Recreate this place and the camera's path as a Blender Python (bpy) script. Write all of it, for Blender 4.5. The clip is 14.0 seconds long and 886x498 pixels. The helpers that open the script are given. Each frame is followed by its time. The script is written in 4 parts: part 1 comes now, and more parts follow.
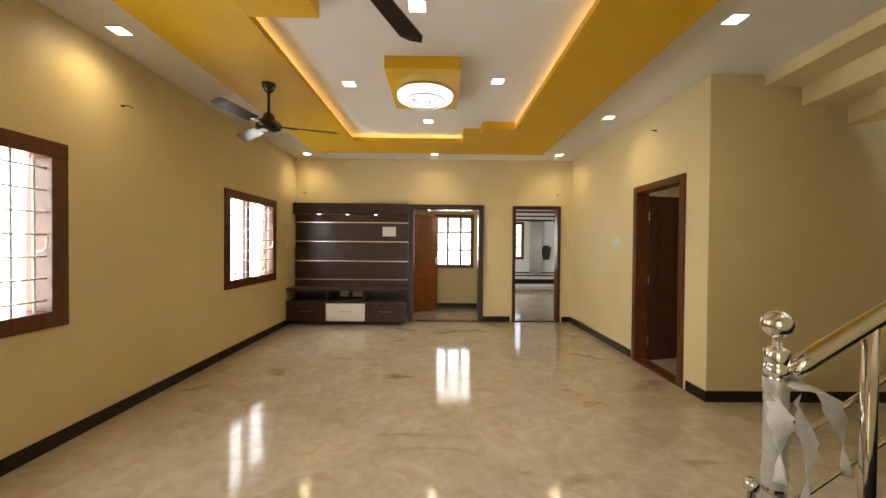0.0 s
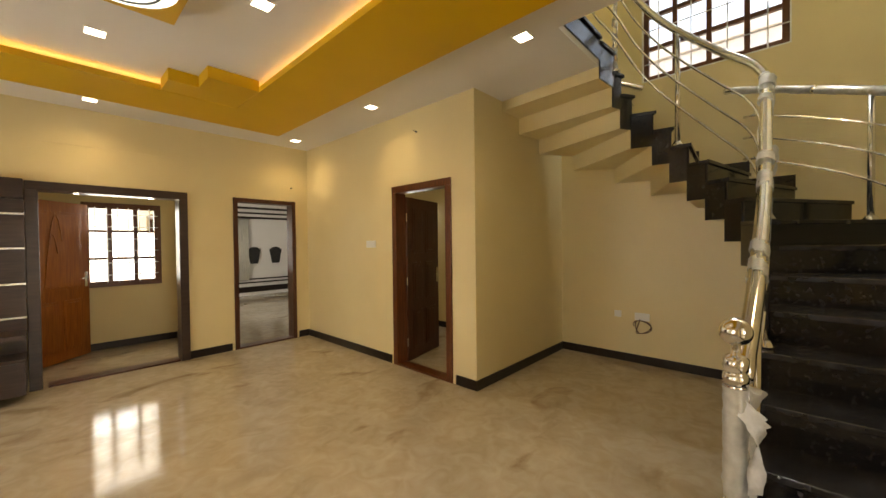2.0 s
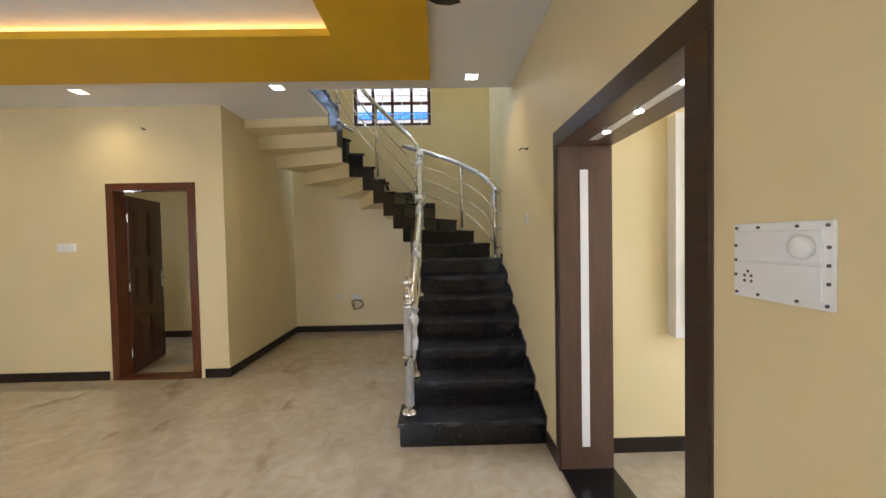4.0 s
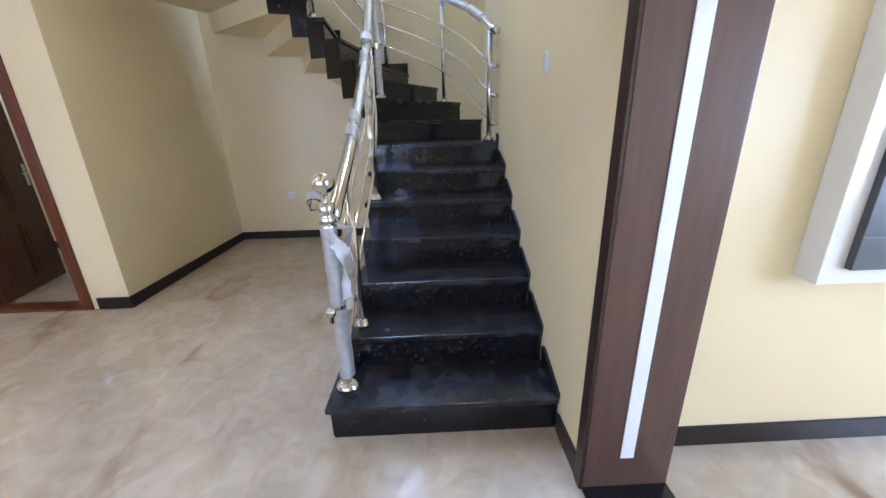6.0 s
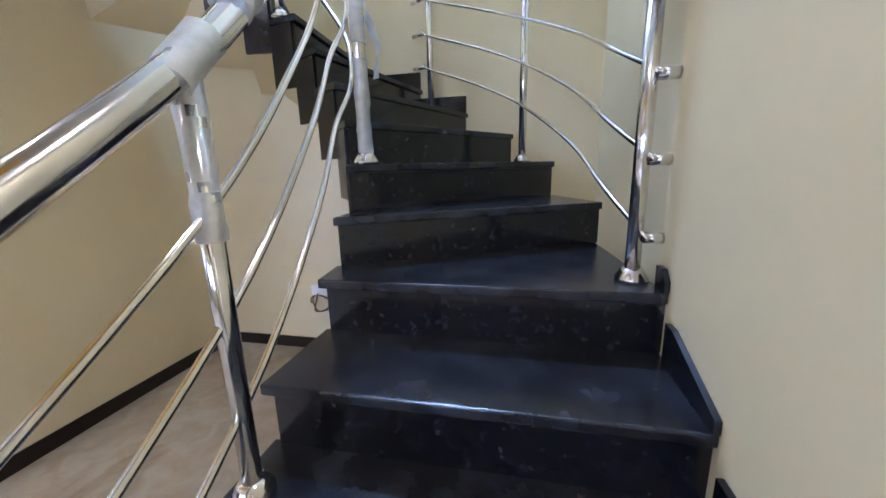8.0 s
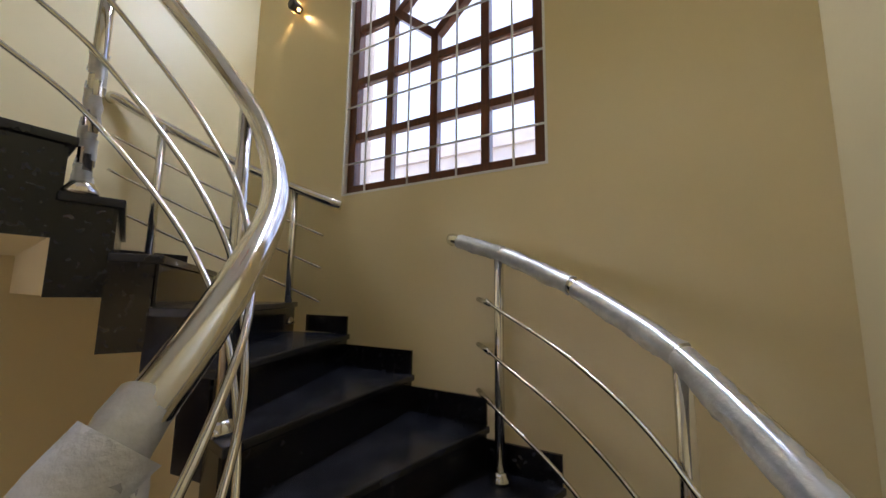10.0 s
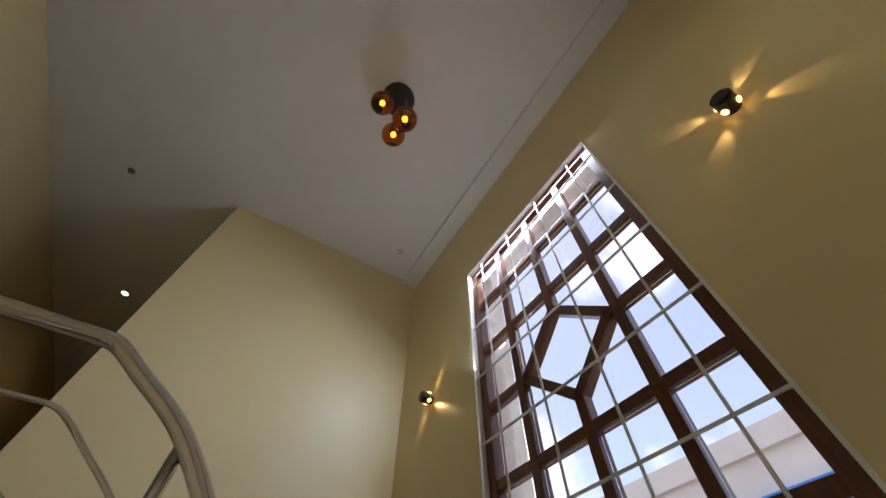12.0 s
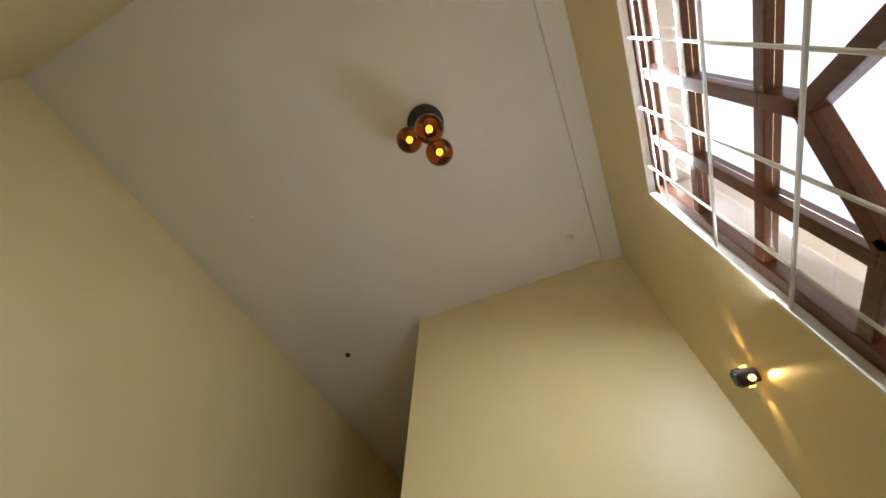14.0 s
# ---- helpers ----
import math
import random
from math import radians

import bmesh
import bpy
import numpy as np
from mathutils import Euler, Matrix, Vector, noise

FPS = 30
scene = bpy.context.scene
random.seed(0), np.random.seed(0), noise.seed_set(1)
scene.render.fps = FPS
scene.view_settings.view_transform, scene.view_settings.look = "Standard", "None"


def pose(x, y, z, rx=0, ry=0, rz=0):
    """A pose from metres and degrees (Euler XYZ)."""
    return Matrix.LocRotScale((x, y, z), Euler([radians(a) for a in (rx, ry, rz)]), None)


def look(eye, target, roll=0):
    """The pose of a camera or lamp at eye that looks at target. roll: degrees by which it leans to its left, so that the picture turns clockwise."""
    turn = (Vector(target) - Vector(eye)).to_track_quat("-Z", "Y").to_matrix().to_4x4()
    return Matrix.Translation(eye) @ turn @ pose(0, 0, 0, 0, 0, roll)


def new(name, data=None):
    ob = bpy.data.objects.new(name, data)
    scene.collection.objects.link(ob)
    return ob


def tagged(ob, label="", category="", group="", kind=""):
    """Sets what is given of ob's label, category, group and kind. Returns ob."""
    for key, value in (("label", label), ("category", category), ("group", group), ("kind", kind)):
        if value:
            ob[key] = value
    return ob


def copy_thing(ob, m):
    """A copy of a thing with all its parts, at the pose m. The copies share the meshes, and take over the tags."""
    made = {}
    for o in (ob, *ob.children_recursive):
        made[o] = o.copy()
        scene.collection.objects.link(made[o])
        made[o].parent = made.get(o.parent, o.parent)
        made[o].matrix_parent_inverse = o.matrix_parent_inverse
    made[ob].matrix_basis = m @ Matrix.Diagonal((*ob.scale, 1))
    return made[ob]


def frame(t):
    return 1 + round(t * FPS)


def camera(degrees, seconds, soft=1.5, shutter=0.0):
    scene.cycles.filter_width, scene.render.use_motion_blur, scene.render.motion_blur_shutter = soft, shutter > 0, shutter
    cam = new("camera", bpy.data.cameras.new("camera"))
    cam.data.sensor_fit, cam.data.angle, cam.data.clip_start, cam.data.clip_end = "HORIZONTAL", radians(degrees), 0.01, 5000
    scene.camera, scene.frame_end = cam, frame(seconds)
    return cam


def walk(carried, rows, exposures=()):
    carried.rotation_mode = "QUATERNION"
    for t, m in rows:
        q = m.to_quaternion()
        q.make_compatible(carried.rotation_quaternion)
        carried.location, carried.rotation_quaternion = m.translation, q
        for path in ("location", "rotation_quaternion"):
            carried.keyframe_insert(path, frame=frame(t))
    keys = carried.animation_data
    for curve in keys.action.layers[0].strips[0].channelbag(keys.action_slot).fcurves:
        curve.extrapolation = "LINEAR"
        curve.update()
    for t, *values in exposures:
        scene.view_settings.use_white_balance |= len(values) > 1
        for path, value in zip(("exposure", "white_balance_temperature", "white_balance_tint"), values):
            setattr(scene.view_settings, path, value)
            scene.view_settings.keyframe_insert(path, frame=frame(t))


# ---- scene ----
cam = camera(101.2, 14.0)
PATH = [
    (0, (0.484, 0.484, 1.413), (0.507, 2.484, 1.389), 0.5),
    (0.5, (0.415, 1.022, 1.408), (0.444, 3.022, 1.383), 0.5),
    (1, (0.355, 1.42, 1.436), (0.611, 3.403, 1.414), 0.4),
    (1.5, (0.266, 1.575, 1.438), (1.122, 3.383, 1.415), 0.1),
    (2, (0.099, 1.569, 1.457), (1.568, 2.931, 1.427), -0.63),
    (2.5, (-0.157, 1.528, 1.456), (1.651, 2.384, 1.423), -0.88),
    (3, (-0.569, 1.494, 1.464), (1.405, 1.793, 1.415), -1.2),
    (3.5, (-0.933, 1.473, 1.469), (1.067, 1.499, 1.423), -1.3),
    (4, (-1.084, 1.448, 1.473), (0.916, 1.416, 1.42), -1.1),
    (4.2, (-1.083, 1.44, 1.463), (0.915, 1.399, 1.364), -1.1),
    (6.3, (0.441, 1.205, 1.362), (2.328, 1.158, 0.698), -1.5),
    (6.5, (0.655, 1.183, 1.366), (2.545, 1.152, 0.714), -1.4),
    (7, (1.214, 1.101, 1.368), (3.109, 1.159, 0.733), -1.8),
    (7.2, (1.42, 1.085, 1.361), (3.324, 1.198, 0.759), -1.8),
    (9.3, (2.934, 1.061, 2.402), (4.72, 1.954, 2.293), 0.2),
    (9.5, (3.032, 1.048, 2.526), (4.803, 1.976, 2.49), 0.4),
    (10, (3.233, 1.139, 2.708), (4.969, 2.098, 2.959), 0.7),
    (10.5, (3.376, 1.125, 2.926), (4.975, 2.113, 3.61), 0.3),
    (11, (3.434, 1.09, 3.089), (4.738, 2.098, 4.222), 0.0),
    (11.5, (3.563, 1.202, 3.2), (4.431, 2.208, 4.695), 0.4),
    (12, (3.758, 1.282, 3.354), (4.343, 2.277, 4.987), 1.1),
    (12.5, (3.93, 1.373, 3.513), (4.278, 2.411, 5.186), 1.7),
    (13, (4.01, 1.552, 3.66), (4.132, 2.61, 5.353), 1.5),
    (13.5, (4.128, 1.658, 3.737), (3.943, 2.692, 5.439), 2.3),
    (14, (4.196, 1.626, 3.741), (3.737, 2.563, 5.447), 2.3),
]
walk(cam, [(t, look(eye, target, roll)) for t, eye, target, roll in PATH],
     [(0, 2.0, 7000, 10), (0.5, 1.62, 8300, 10), (1.0, 1.6, 9000, 10), (2.0, 1.85, 8200, 10), (2.5, 2.0, 7000, 10), (3.0, 2.15, 5700, 12), (4.0, 2.05, 5900, 12), (6.3, 2.68, 4550, 18), (7.2, 2.95, 4400, 18), (9.3, 2.22, 5300, 24),
      (10.0, 1.45, 6100, 22), (10.5, 0.5, 6500, 20), (11.0, 0.15, 6600, 20), (12.0, 0.5, 6500, 20), (13.0, 0.3, 6700, 18), (13.5, 0.45, 7000, 17), (14.0, 1.08, 7700, 16)])

# ---- light ----
SUN_EL, SUN_AZ = radians(72), radians(15)
world = bpy.data.worlds.new("sky_world")
scene.world = world
world.use_nodes = True
wn = world.node_tree
sky = wn.nodes.new("ShaderNodeTexSky")
sky.sky_type = "NISHITA"
sky.sun_disc = False
sky.sun_elevation, sky.sun_rotation = SUN_EL, SUN_AZ
tc = wn.nodes.new("ShaderNodeTexCoord")
cl = wn.nodes.new("ShaderNodeTexNoise")
cl.inputs["Scale"].default_value = 3.2
cl.inputs["Detail"].default_value = 9
ramp = wn.nodes.new("ShaderNodeValToRGB")
ramp.color_ramp.elements[0].position = 0.50
ramp.color_ramp.elements[0].color = (0.13, 0.13, 0.13, 1)
ramp.color_ramp.elements[1].position = 0.68
mixc = wn.nodes.new("ShaderNodeMix")
mixc.data_type = "RGBA"
mixc.inputs["B"].default_value = (10.5, 10.9, 11.4, 1)
bg = wn.nodes["Background"]
bg.inputs["Strength"].default_value = 0.15
wn.links.new(tc.outputs["Generated"], cl.inputs["Vector"])
wn.links.new(cl.outputs["Fac"], ramp.inputs["Fac"])
wn.links.new(ramp.outputs["Color"], mixc.inputs["Factor"])
wn.links.new(sky.outputs["Color"], mixc.inputs["A"])
wn.links.new(mixc.outputs["Result"], bg.inputs["Color"])

sun_data = bpy.data.lights.new("sun", "SUN")
sun_data.energy, sun_data.angle, sun_data.color = 3.0, radians(0.53), (1, 0.95, 0.88)
sun = new("sun", sun_data)
sun.rotation_euler = Vector((-math.sin(SUN_AZ) * math.cos(SUN_EL), -math.cos(SUN_AZ) * math.cos(SUN_EL), -math.sin(SUN_EL))).to_track_quat("-Z", "Y").to_euler()


def area(name, at, towards, w, h, watts, colour):
    d = bpy.data.lights.new(name, "AREA")
    d.shape, d.size, d.size_y, d.energy, d.color = "RECTANGLE", w, h, watts, colour
    ob = new(name, d)
    ob.matrix_world = look(at, towards)
    return ob


DAY = (0.92, 0.96, 1.0)
WARM = (1.0, 0.78, 0.46)
SKYLIGHT = (0.72, 0.86, 1.0)
area("daylight_stair_window", (4.852, 2.12, 5.57), (2.6, 2.12, 1.8), 1.2, 0.02, 19, SKYLIGHT)
# extra strip lamp on the window's edge, aimed up to brighten the ceiling
area("daylight_stair_window", (4.852, 2.755, 4.7), (3.0, 1.9, 6.6), 0.02, 1.6, 7, SKYLIGHT)
area("daylight_side_window", (-2.31, 5.64, 1.47), (0, 5.64, 1.3), 1.2, 1.1, 10, DAY)
area("daylight_side_window", (-2.31, 2.37, 1.47), (0, 2.37, 1.3), 1.2, 1.1, 10, DAY)
# added fill lamp in an unseen opening behind the portal
area("fill_dining_opening", (-0.4, -3.05, 1.5), (-0.2, 0, 1.3), 2.4, 1.6, 24, DAY)
area("daylight_foyer_window", (0.85, 8.72, 1.5), (0.85, 7, 1.2), 0.8, 1.1, 4.5, DAY)
area("daylight_bedroom_window", (1.72, 10.6, 1.5), (3.0, 10.6, 1.2), 1.2, 1.2, 12, DAY)
# fill lamp at a closed wall, added to brighten the bath; no window there
area("fill_bath_room", (4.72, 6.3, 1.9), (3.0, 5.6, 1.2), 0.6, 0.45, 4, DAY)
# weak fill lamp without a fitting, added to lift the dark upper hall
area("fill_upper_hall", (2.05, 6.9, 6.2), (2.05, 6.9, 3.0), 0.3, 0.3, 0.5, WARM)


# ---- materials ----
def material(name, base, rough=0.5, metal=0.0, base2=None, scale=6.0, bump=0.0, bump_scale=60.0, detail=6.0, lo=0.35, hi=0.65, stretch=None, emit=0.0, spec=0.5, coat=0.0):
    m = bpy.data.materials.new(name)
    m.use_nodes = True
    nt = m.node_tree
    b = nt.nodes["Principled BSDF"]
    b.inputs["Base Color"].default_value = (*base, 1)
    b.inputs["Roughness"].default_value = rough
    b.inputs["Metallic"].default_value = metal
    b.inputs["Specular IOR Level"].default_value = spec
    b.inputs["Coat Weight"].default_value = coat
    b.inputs["Coat Roughness"].default_value = 0.08
    if emit:
        b.inputs["Emission Color"].default_value = (*base, 1)
        b.inputs["Emission Strength"].default_value = emit
    co = nt.nodes.new("ShaderNodeTexCoord")
    vec = co.outputs["Object"]
    if stretch:
        mp = nt.nodes.new("ShaderNodeMapping")
        mp.inputs["Scale"].default_value = stretch
        nt.links.new(vec, mp.inputs["Vector"])
        vec = mp.outputs["Vector"]
    if base2:
        n = nt.nodes.new("ShaderNodeTexNoise")
        n.inputs["Scale"].default_value, n.inputs["Detail"].default_value = scale, detail
        r = nt.nodes.new("ShaderNodeValToRGB")
        r.color_ramp.elements[0].position, r.color_ramp.elements[1].position = lo, hi
        r.color_ramp.elements[0].color, r.color_ramp.elements[1].color = (*base, 1), (*base2, 1)
        nt.links.new(vec, n.inputs["Vector"])
        nt.links.new(n.outputs["Fac"], r.inputs["Fac"])
        nt.links.new(r.outputs["Color"], b.inputs["Base Color"])
    if bump:
        n2 = nt.nodes.new("ShaderNodeTexNoise")
        n2.inputs["Scale"].default_value, n2.inputs["Detail"].default_value = bump_scale, 4
        bp = nt.nodes.new("ShaderNodeBump")
        bp.inputs["Strength"].default_value, bp.inputs["Distance"].default_value = bump, 0.01
        nt.links.new(vec, n2.inputs["Vector"])
        nt.links.new(n2.outputs["Fac"], bp.inputs["Height"])
        nt.links.new(bp.outputs["Normal"], b.inputs["Normal"])
    return m


M_WALL = material("cream_wall_paint", (0.74, 0.62, 0.355), 0.42, base2=(0.71, 0.59, 0.33), scale=1.6, bump=0.06, bump_scale=45)
M_CEIL = material("white_ceiling_paint", (0.82, 0.80, 0.78), 0.7, base2=(0.78, 0.765, 0.745), scale=1.2, bump=0.05, bump_scale=40)
M_WHITE = material("white_reveal_paint", (0.80, 0.79, 0.76), 0.5, base2=(0.74, 0.73, 0.70), scale=5)
M_YELLOW = material("mustard_ceiling_paint", (0.70, 0.42, 0.012), 0.5, base2=(0.66, 0.39, 0.010), scale=1.5, bump=0.04, bump_scale=40)
M_GRAN = material("black_granite", (0.006, 0.006, 0.008), 0.15, base2=(0.028, 0.027, 0.031), scale=42, lo=0.52, hi=0.8, bump=0.03, bump_scale=30)
# lighter bluish noise stands for dust and for sheen put into the colour
M_GRAN_D = material("black_granite_tread_dust_sheen", (0.010, 0.010, 0.013), 0.24, base2=(0.034, 0.034, 0.042), scale=9, lo=0.42, hi=0.75, bump=0.06, bump_scale=18)
M_SKIRT = material("dark_brown_skirting_tile", (0.014, 0.009, 0.007), 0.34, base2=(0.022, 0.014, 0.011), scale=12, spec=0.3)
M_STEEL = material("polished_stainless_steel", (0.74, 0.72, 0.68), 0.13, 1.0, base2=(0.66, 0.64, 0.60), scale=14)
M_WRAP = material("plastic_wrap_film", (0.78, 0.78, 0.78), 0.32, base2=(0.62, 0.62, 0.62), scale=30, bump=0.5, bump_scale=60)
M_WRAP.node_tree.nodes["Principled BSDF"].inputs["Alpha"].default_value = 0.38
M_RAG = material("crumpled_plastic_film", (0.80, 0.80, 0.80), 0.35, base2=(0.66, 0.66, 0.66), scale=30, bump=0.6, bump_scale=60)
M_RAG.node_tree.nodes["Principled BSDF"].inputs["Alpha"].default_value = 0.75
M_WOOD = material("brown_polished_teak", (0.135, 0.040, 0.012), 0.3, base2=(0.085, 0.022, 0.007), scale=5, stretch=(14, 14, 1.2), bump=0.05, bump_scale=20)
M_WOOD_D = material("dark_brown_carved_wood", (0.085, 0.024, 0.010), 0.32, base2=(0.050, 0.014, 0.006), scale=5, stretch=(14, 14, 1.2), bump=0.05, bump_scale=20)
M_TEAK = material("orange_teak_door", (0.36, 0.115, 0.022), 0.3, base2=(0.25, 0.070, 0.014), scale=4, stretch=(12, 12, 1.0))
M_LAM = material("dark_walnut_laminate", (0.050, 0.027, 0.021), 0.3, base2=(0.032, 0.017, 0.013), scale=4, stretch=(1.0, 12, 14), bump=0.03, bump_scale=25)
M_LAM2 = material("brown_portal_laminate", (0.105, 0.058, 0.040), 0.33, base2=(0.085, 0.046, 0.032), scale=4, stretch=(10, 10, 1.0))
M_GLOSSW = material("white_gloss_laminate", (0.82, 0.81, 0.79), 0.18, base2=(0.78, 0.77, 0.75), scale=3)
M_PLAST = material("white_switch_plastic", (0.80, 0.80, 0.77), 0.35, base2=(0.76, 0.76, 0.73), scale=20)
M_SILVER = material("silver_trim_strip", (0.75, 0.74, 0.73), 0.22, 1.0, base2=(0.68, 0.67, 0.66), scale=10)
M_FANBR = material("dark_brown_fan_enamel", (0.020, 0.012, 0.010), 0.25, base2=(0.028, 0.017, 0.013), scale=20)
M_BLACK = material("matt_black_metal", (0.012, 0.011, 0.011), 0.4, base2=(0.02, 0.019, 0.018), scale=30)
M_GRILL = material("white_enamel_grille", (0.78, 0.78, 0.77), 0.35, base2=(0.70, 0.70, 0.69), scale=30)
M_GREY = material("dark_grey_powder_coat", (0.08, 0.085, 0.09), 0.4, base2=(0.065, 0.07, 0.075), scale=8)
M_SPOT = material("led_panel_glow", (1.0, 0.93, 0.80), 0.5, emit=3.0)
M_COVE = material("cove_led_strip_glow", (1.0, 0.66, 0.22), 0.5, emit=2.2)
M_RING = material("round_light_diffuser_glow", (0.95, 1.0, 0.97), 0.5, emit=0.45)
M_FIL = material("warm_filament_glow", (1.0, 0.55, 0.12), 0.5, emit=5.0)
M_BLUE = material("blue_facade_band", (0.03, 0.22, 0.62), 0.6, base2=(0.03, 0.19, 0.55), scale=2)
M_PINK = material("pale_pink_render", (0.72, 0.67, 0.64), 0.8, base2=(0.64, 0.59, 0.57), scale=1.5, bump=0.1, bump_scale=20)
M_GROUND = material("dusty_ground", (0.30, 0.25, 0.19), 0.9, base2=(0.22, 0.18, 0.13), scale=0.5, bump=0.2, bump_scale=8)
M_CURT = material("white_curtain_cloth", (0.72, 0.70, 0.64), 0.8, base2=(0.66, 0.64, 0.58), scale=8)


def glass(name, tint, rough=0.0):
    m = bpy.data.materials.new(name)
    m.use_nodes = True
    b = m.node_tree.nodes["Principled BSDF"]
    b.inputs["Base Color"].default_value = (*tint, 1)
    b.inputs["Transmission Weight"].default_value = 1.0
    b.inputs["Roughness"].default_value = rough
    b.inputs["IOR"].default_value = 1.45
    return m


M_GLASS = glass("clear_window_glass", (0.97, 0.98, 0.98))
M_AMBER = glass("amber_globe_glass", (0.52, 0.10, 0.012))


def marble():
    m = bpy.data.materials.new("polished_beige_marble")
    m.use_nodes = True
    nt = m.node_tree
    b = nt.nodes["Principled BSDF"]
    b.inputs["Roughness"].default_value = 0.10
    co = nt.nodes.new("ShaderNodeTexCoord")

    def noisy(scale, detail, distort, lo, hi, c0, c1, stretch=(1, 1, 1)):
        mp = nt.nodes.new("ShaderNodeMapping")
        mp.inputs["Scale"].default_value = stretch
        mp.inputs["Rotation"].default_value = (0, 0, 0.5)
        n = nt.nodes.new("ShaderNodeTexNoise")
        n.inputs["Scale"].default_value, n.inputs["Detail"].default_value, n.inputs["Distortion"].default_value = scale, detail, distort
        r = nt.nodes.new("ShaderNodeValToRGB")
        r.color_ramp.elements[0].position, r.color_ramp.elements[1].position = lo, hi
        r.color_ramp.elements[0].color, r.color_ramp.elements[1].color = (*c0, 1), (*c1, 1)
        nt.links.new(co.outputs["Object"], mp.inputs["Vector"])
        nt.links.new(mp.outputs["Vector"], n.inputs["Vector"])
        nt.links.new(n.outputs["Fac"], r.inputs["Fac"])
        return r.outputs["Color"]

    def mult(a, c, f=1.0):
        x = nt.nodes.new("ShaderNodeMix")
        x.data_type, x.blend_type = "RGBA", "MULTIPLY"
        x.inputs["Factor"].default_value = f
        nt.links.new(a, x.inputs["A"])
        nt.links.new(c, x.inputs["B"])
        return x.outputs["Result"]

    base = noisy(2.2, 8, 0.6, 0.3, 0.7, (0.50, 0.43, 0.33), (0.42, 0.36, 0.275))
    cloud = noisy(7, 8, 1.2, 0.35, 0.7, (1, 1, 1), (0.84, 0.80, 0.74))
    vein = noisy(1.3, 10, 0.8, 0.60, 0.76, (1, 1, 1), (0.50, 0.39, 0.29), (1.0, 1.7, 1))
    nt.links.new(mult(mult(base, cloud), vein), b.inputs["Base Color"])
    return m


M_FLOOR = marble()


# ---- mesh helpers ----
def bm_box(x0, x1, y0, y1, z0, z1, bevel=0.0, into=None):
    bm = into or bmesh.new()
    r = bmesh.ops.create_cube(bm, size=1.0)
    for v in r["verts"]:
        v.co = Vector((x0 + (v.co.x + 0.5) * (x1 - x0), y0 + (v.co.y + 0.5) * (y1 - y0), z0 + (v.co.z + 0.5) * (z1 - z0)))
    if bevel:
        es = [e for e in {e for v in r["verts"] for e in v.link_edges}]
        bmesh.ops.bevel(bm, geom=es, offset=bevel, segments=2, affect="EDGES", profile=0.7)
    return bm


def bm_cyl(p, q, r, n=16, r2=None, into=None, caps=True):
    bm = into or bmesh.new()
    p, q = Vector(p), Vector(q)
    d = q - p
    res = bmesh.ops.create_cone(bm, cap_ends=caps, segments=n, radius1=r, radius2=r if r2 is None else r2, depth=d.length)
    m = Matrix.Translation((p + q) / 2) @ d.to_track_quat("Z", "Y").to_matrix().to_4x4()
    bmesh.ops.transform(bm, matrix=m, verts=res["verts"])
    return bm


def bm_lathe(profile, n=24, at=(0, 0, 0), into=None):
    """A turned body from (radius, height) pairs."""
    bm = into or bmesh.new()
    rings = []
    for r, z in profile:
        rings.append([bm.verts.new((at[0] + r * math.cos(2 * math.pi * i / n), at[1] + r * math.sin(2 * math.pi * i / n), at[2] + z)) for i in range(n)])
    for a, b in zip(rings, rings[1:]):
        for i in range(n):
            bm.faces.new((a[i], a[(i + 1) % n], b[(i + 1) % n], b[i]))
    for ring, flip in ((rings[0], True), (rings[-1], False)):
        bm.faces.new(ring[::-1] if flip else ring)
    return bm


def bm_tube(points, r, n=12, smooth=6):
    """A round bar along a smooth line through the points."""
    pts = [Vector(p) for p in points]
    if smooth and len(pts) > 2:
        out = []
        ext = [pts[0] * 2 - pts[1]] + pts + [pts[-1] * 2 - pts[-2]]
        for i in range(1, len(ext) - 2):
            a, b, c, d = ext[i - 1:i + 3]
            for s in range(smooth):
                t = s / smooth
                out.append(0.5 * (2 * b + (c - a) * t + (2 * a - 5 * b + 4 * c - d) * t * t + (3 * b - a - 3 * c + d) * t ** 3))
        pts = out + [pts[-1]]
    bm = bmesh.new()
    rings = []
    for i, p in enumerate(pts):
        d = (pts[min(i + 1, len(pts) - 1)] - pts[max(i - 1, 0)]).normalized()
        side = d.cross(Vector((0, 0, 1)))
        side = side.normalized() if side.length > 0.01 else Vector((1, 0, 0))
        up = side.cross(d).normalized()
        rings.append([bm.verts.new(p + r * (math.cos(2 * math.pi * k / n) * side + math.sin(2 * math.pi * k / n) * up)) for k in range(n)])
    for a, b in zip(rings, rings[1:]):
        for k in range(n):
            bm.faces.new((a[k], b[k], b[(k + 1) % n], a[(k + 1) % n]))
    bm.faces.new(rings[0])
    bm.faces.new(rings[-1][::-1])
    return bm


def bm_prism(poly, z0, z1, into=None):
    bm = into or bmesh.new()
    lo = [bm.verts.new((x, y, z0)) for x, y in poly]
    hi = [bm.verts.new((x, y, z1)) for x, y in poly]
    n = len(poly)
    bm.faces.new(lo[::-1])
    bm.faces.new(hi)
    for i in range(n):
        bm.faces.new((lo[i], lo[(i + 1) % n], hi[(i + 1) % n], hi[i]))
    return bm


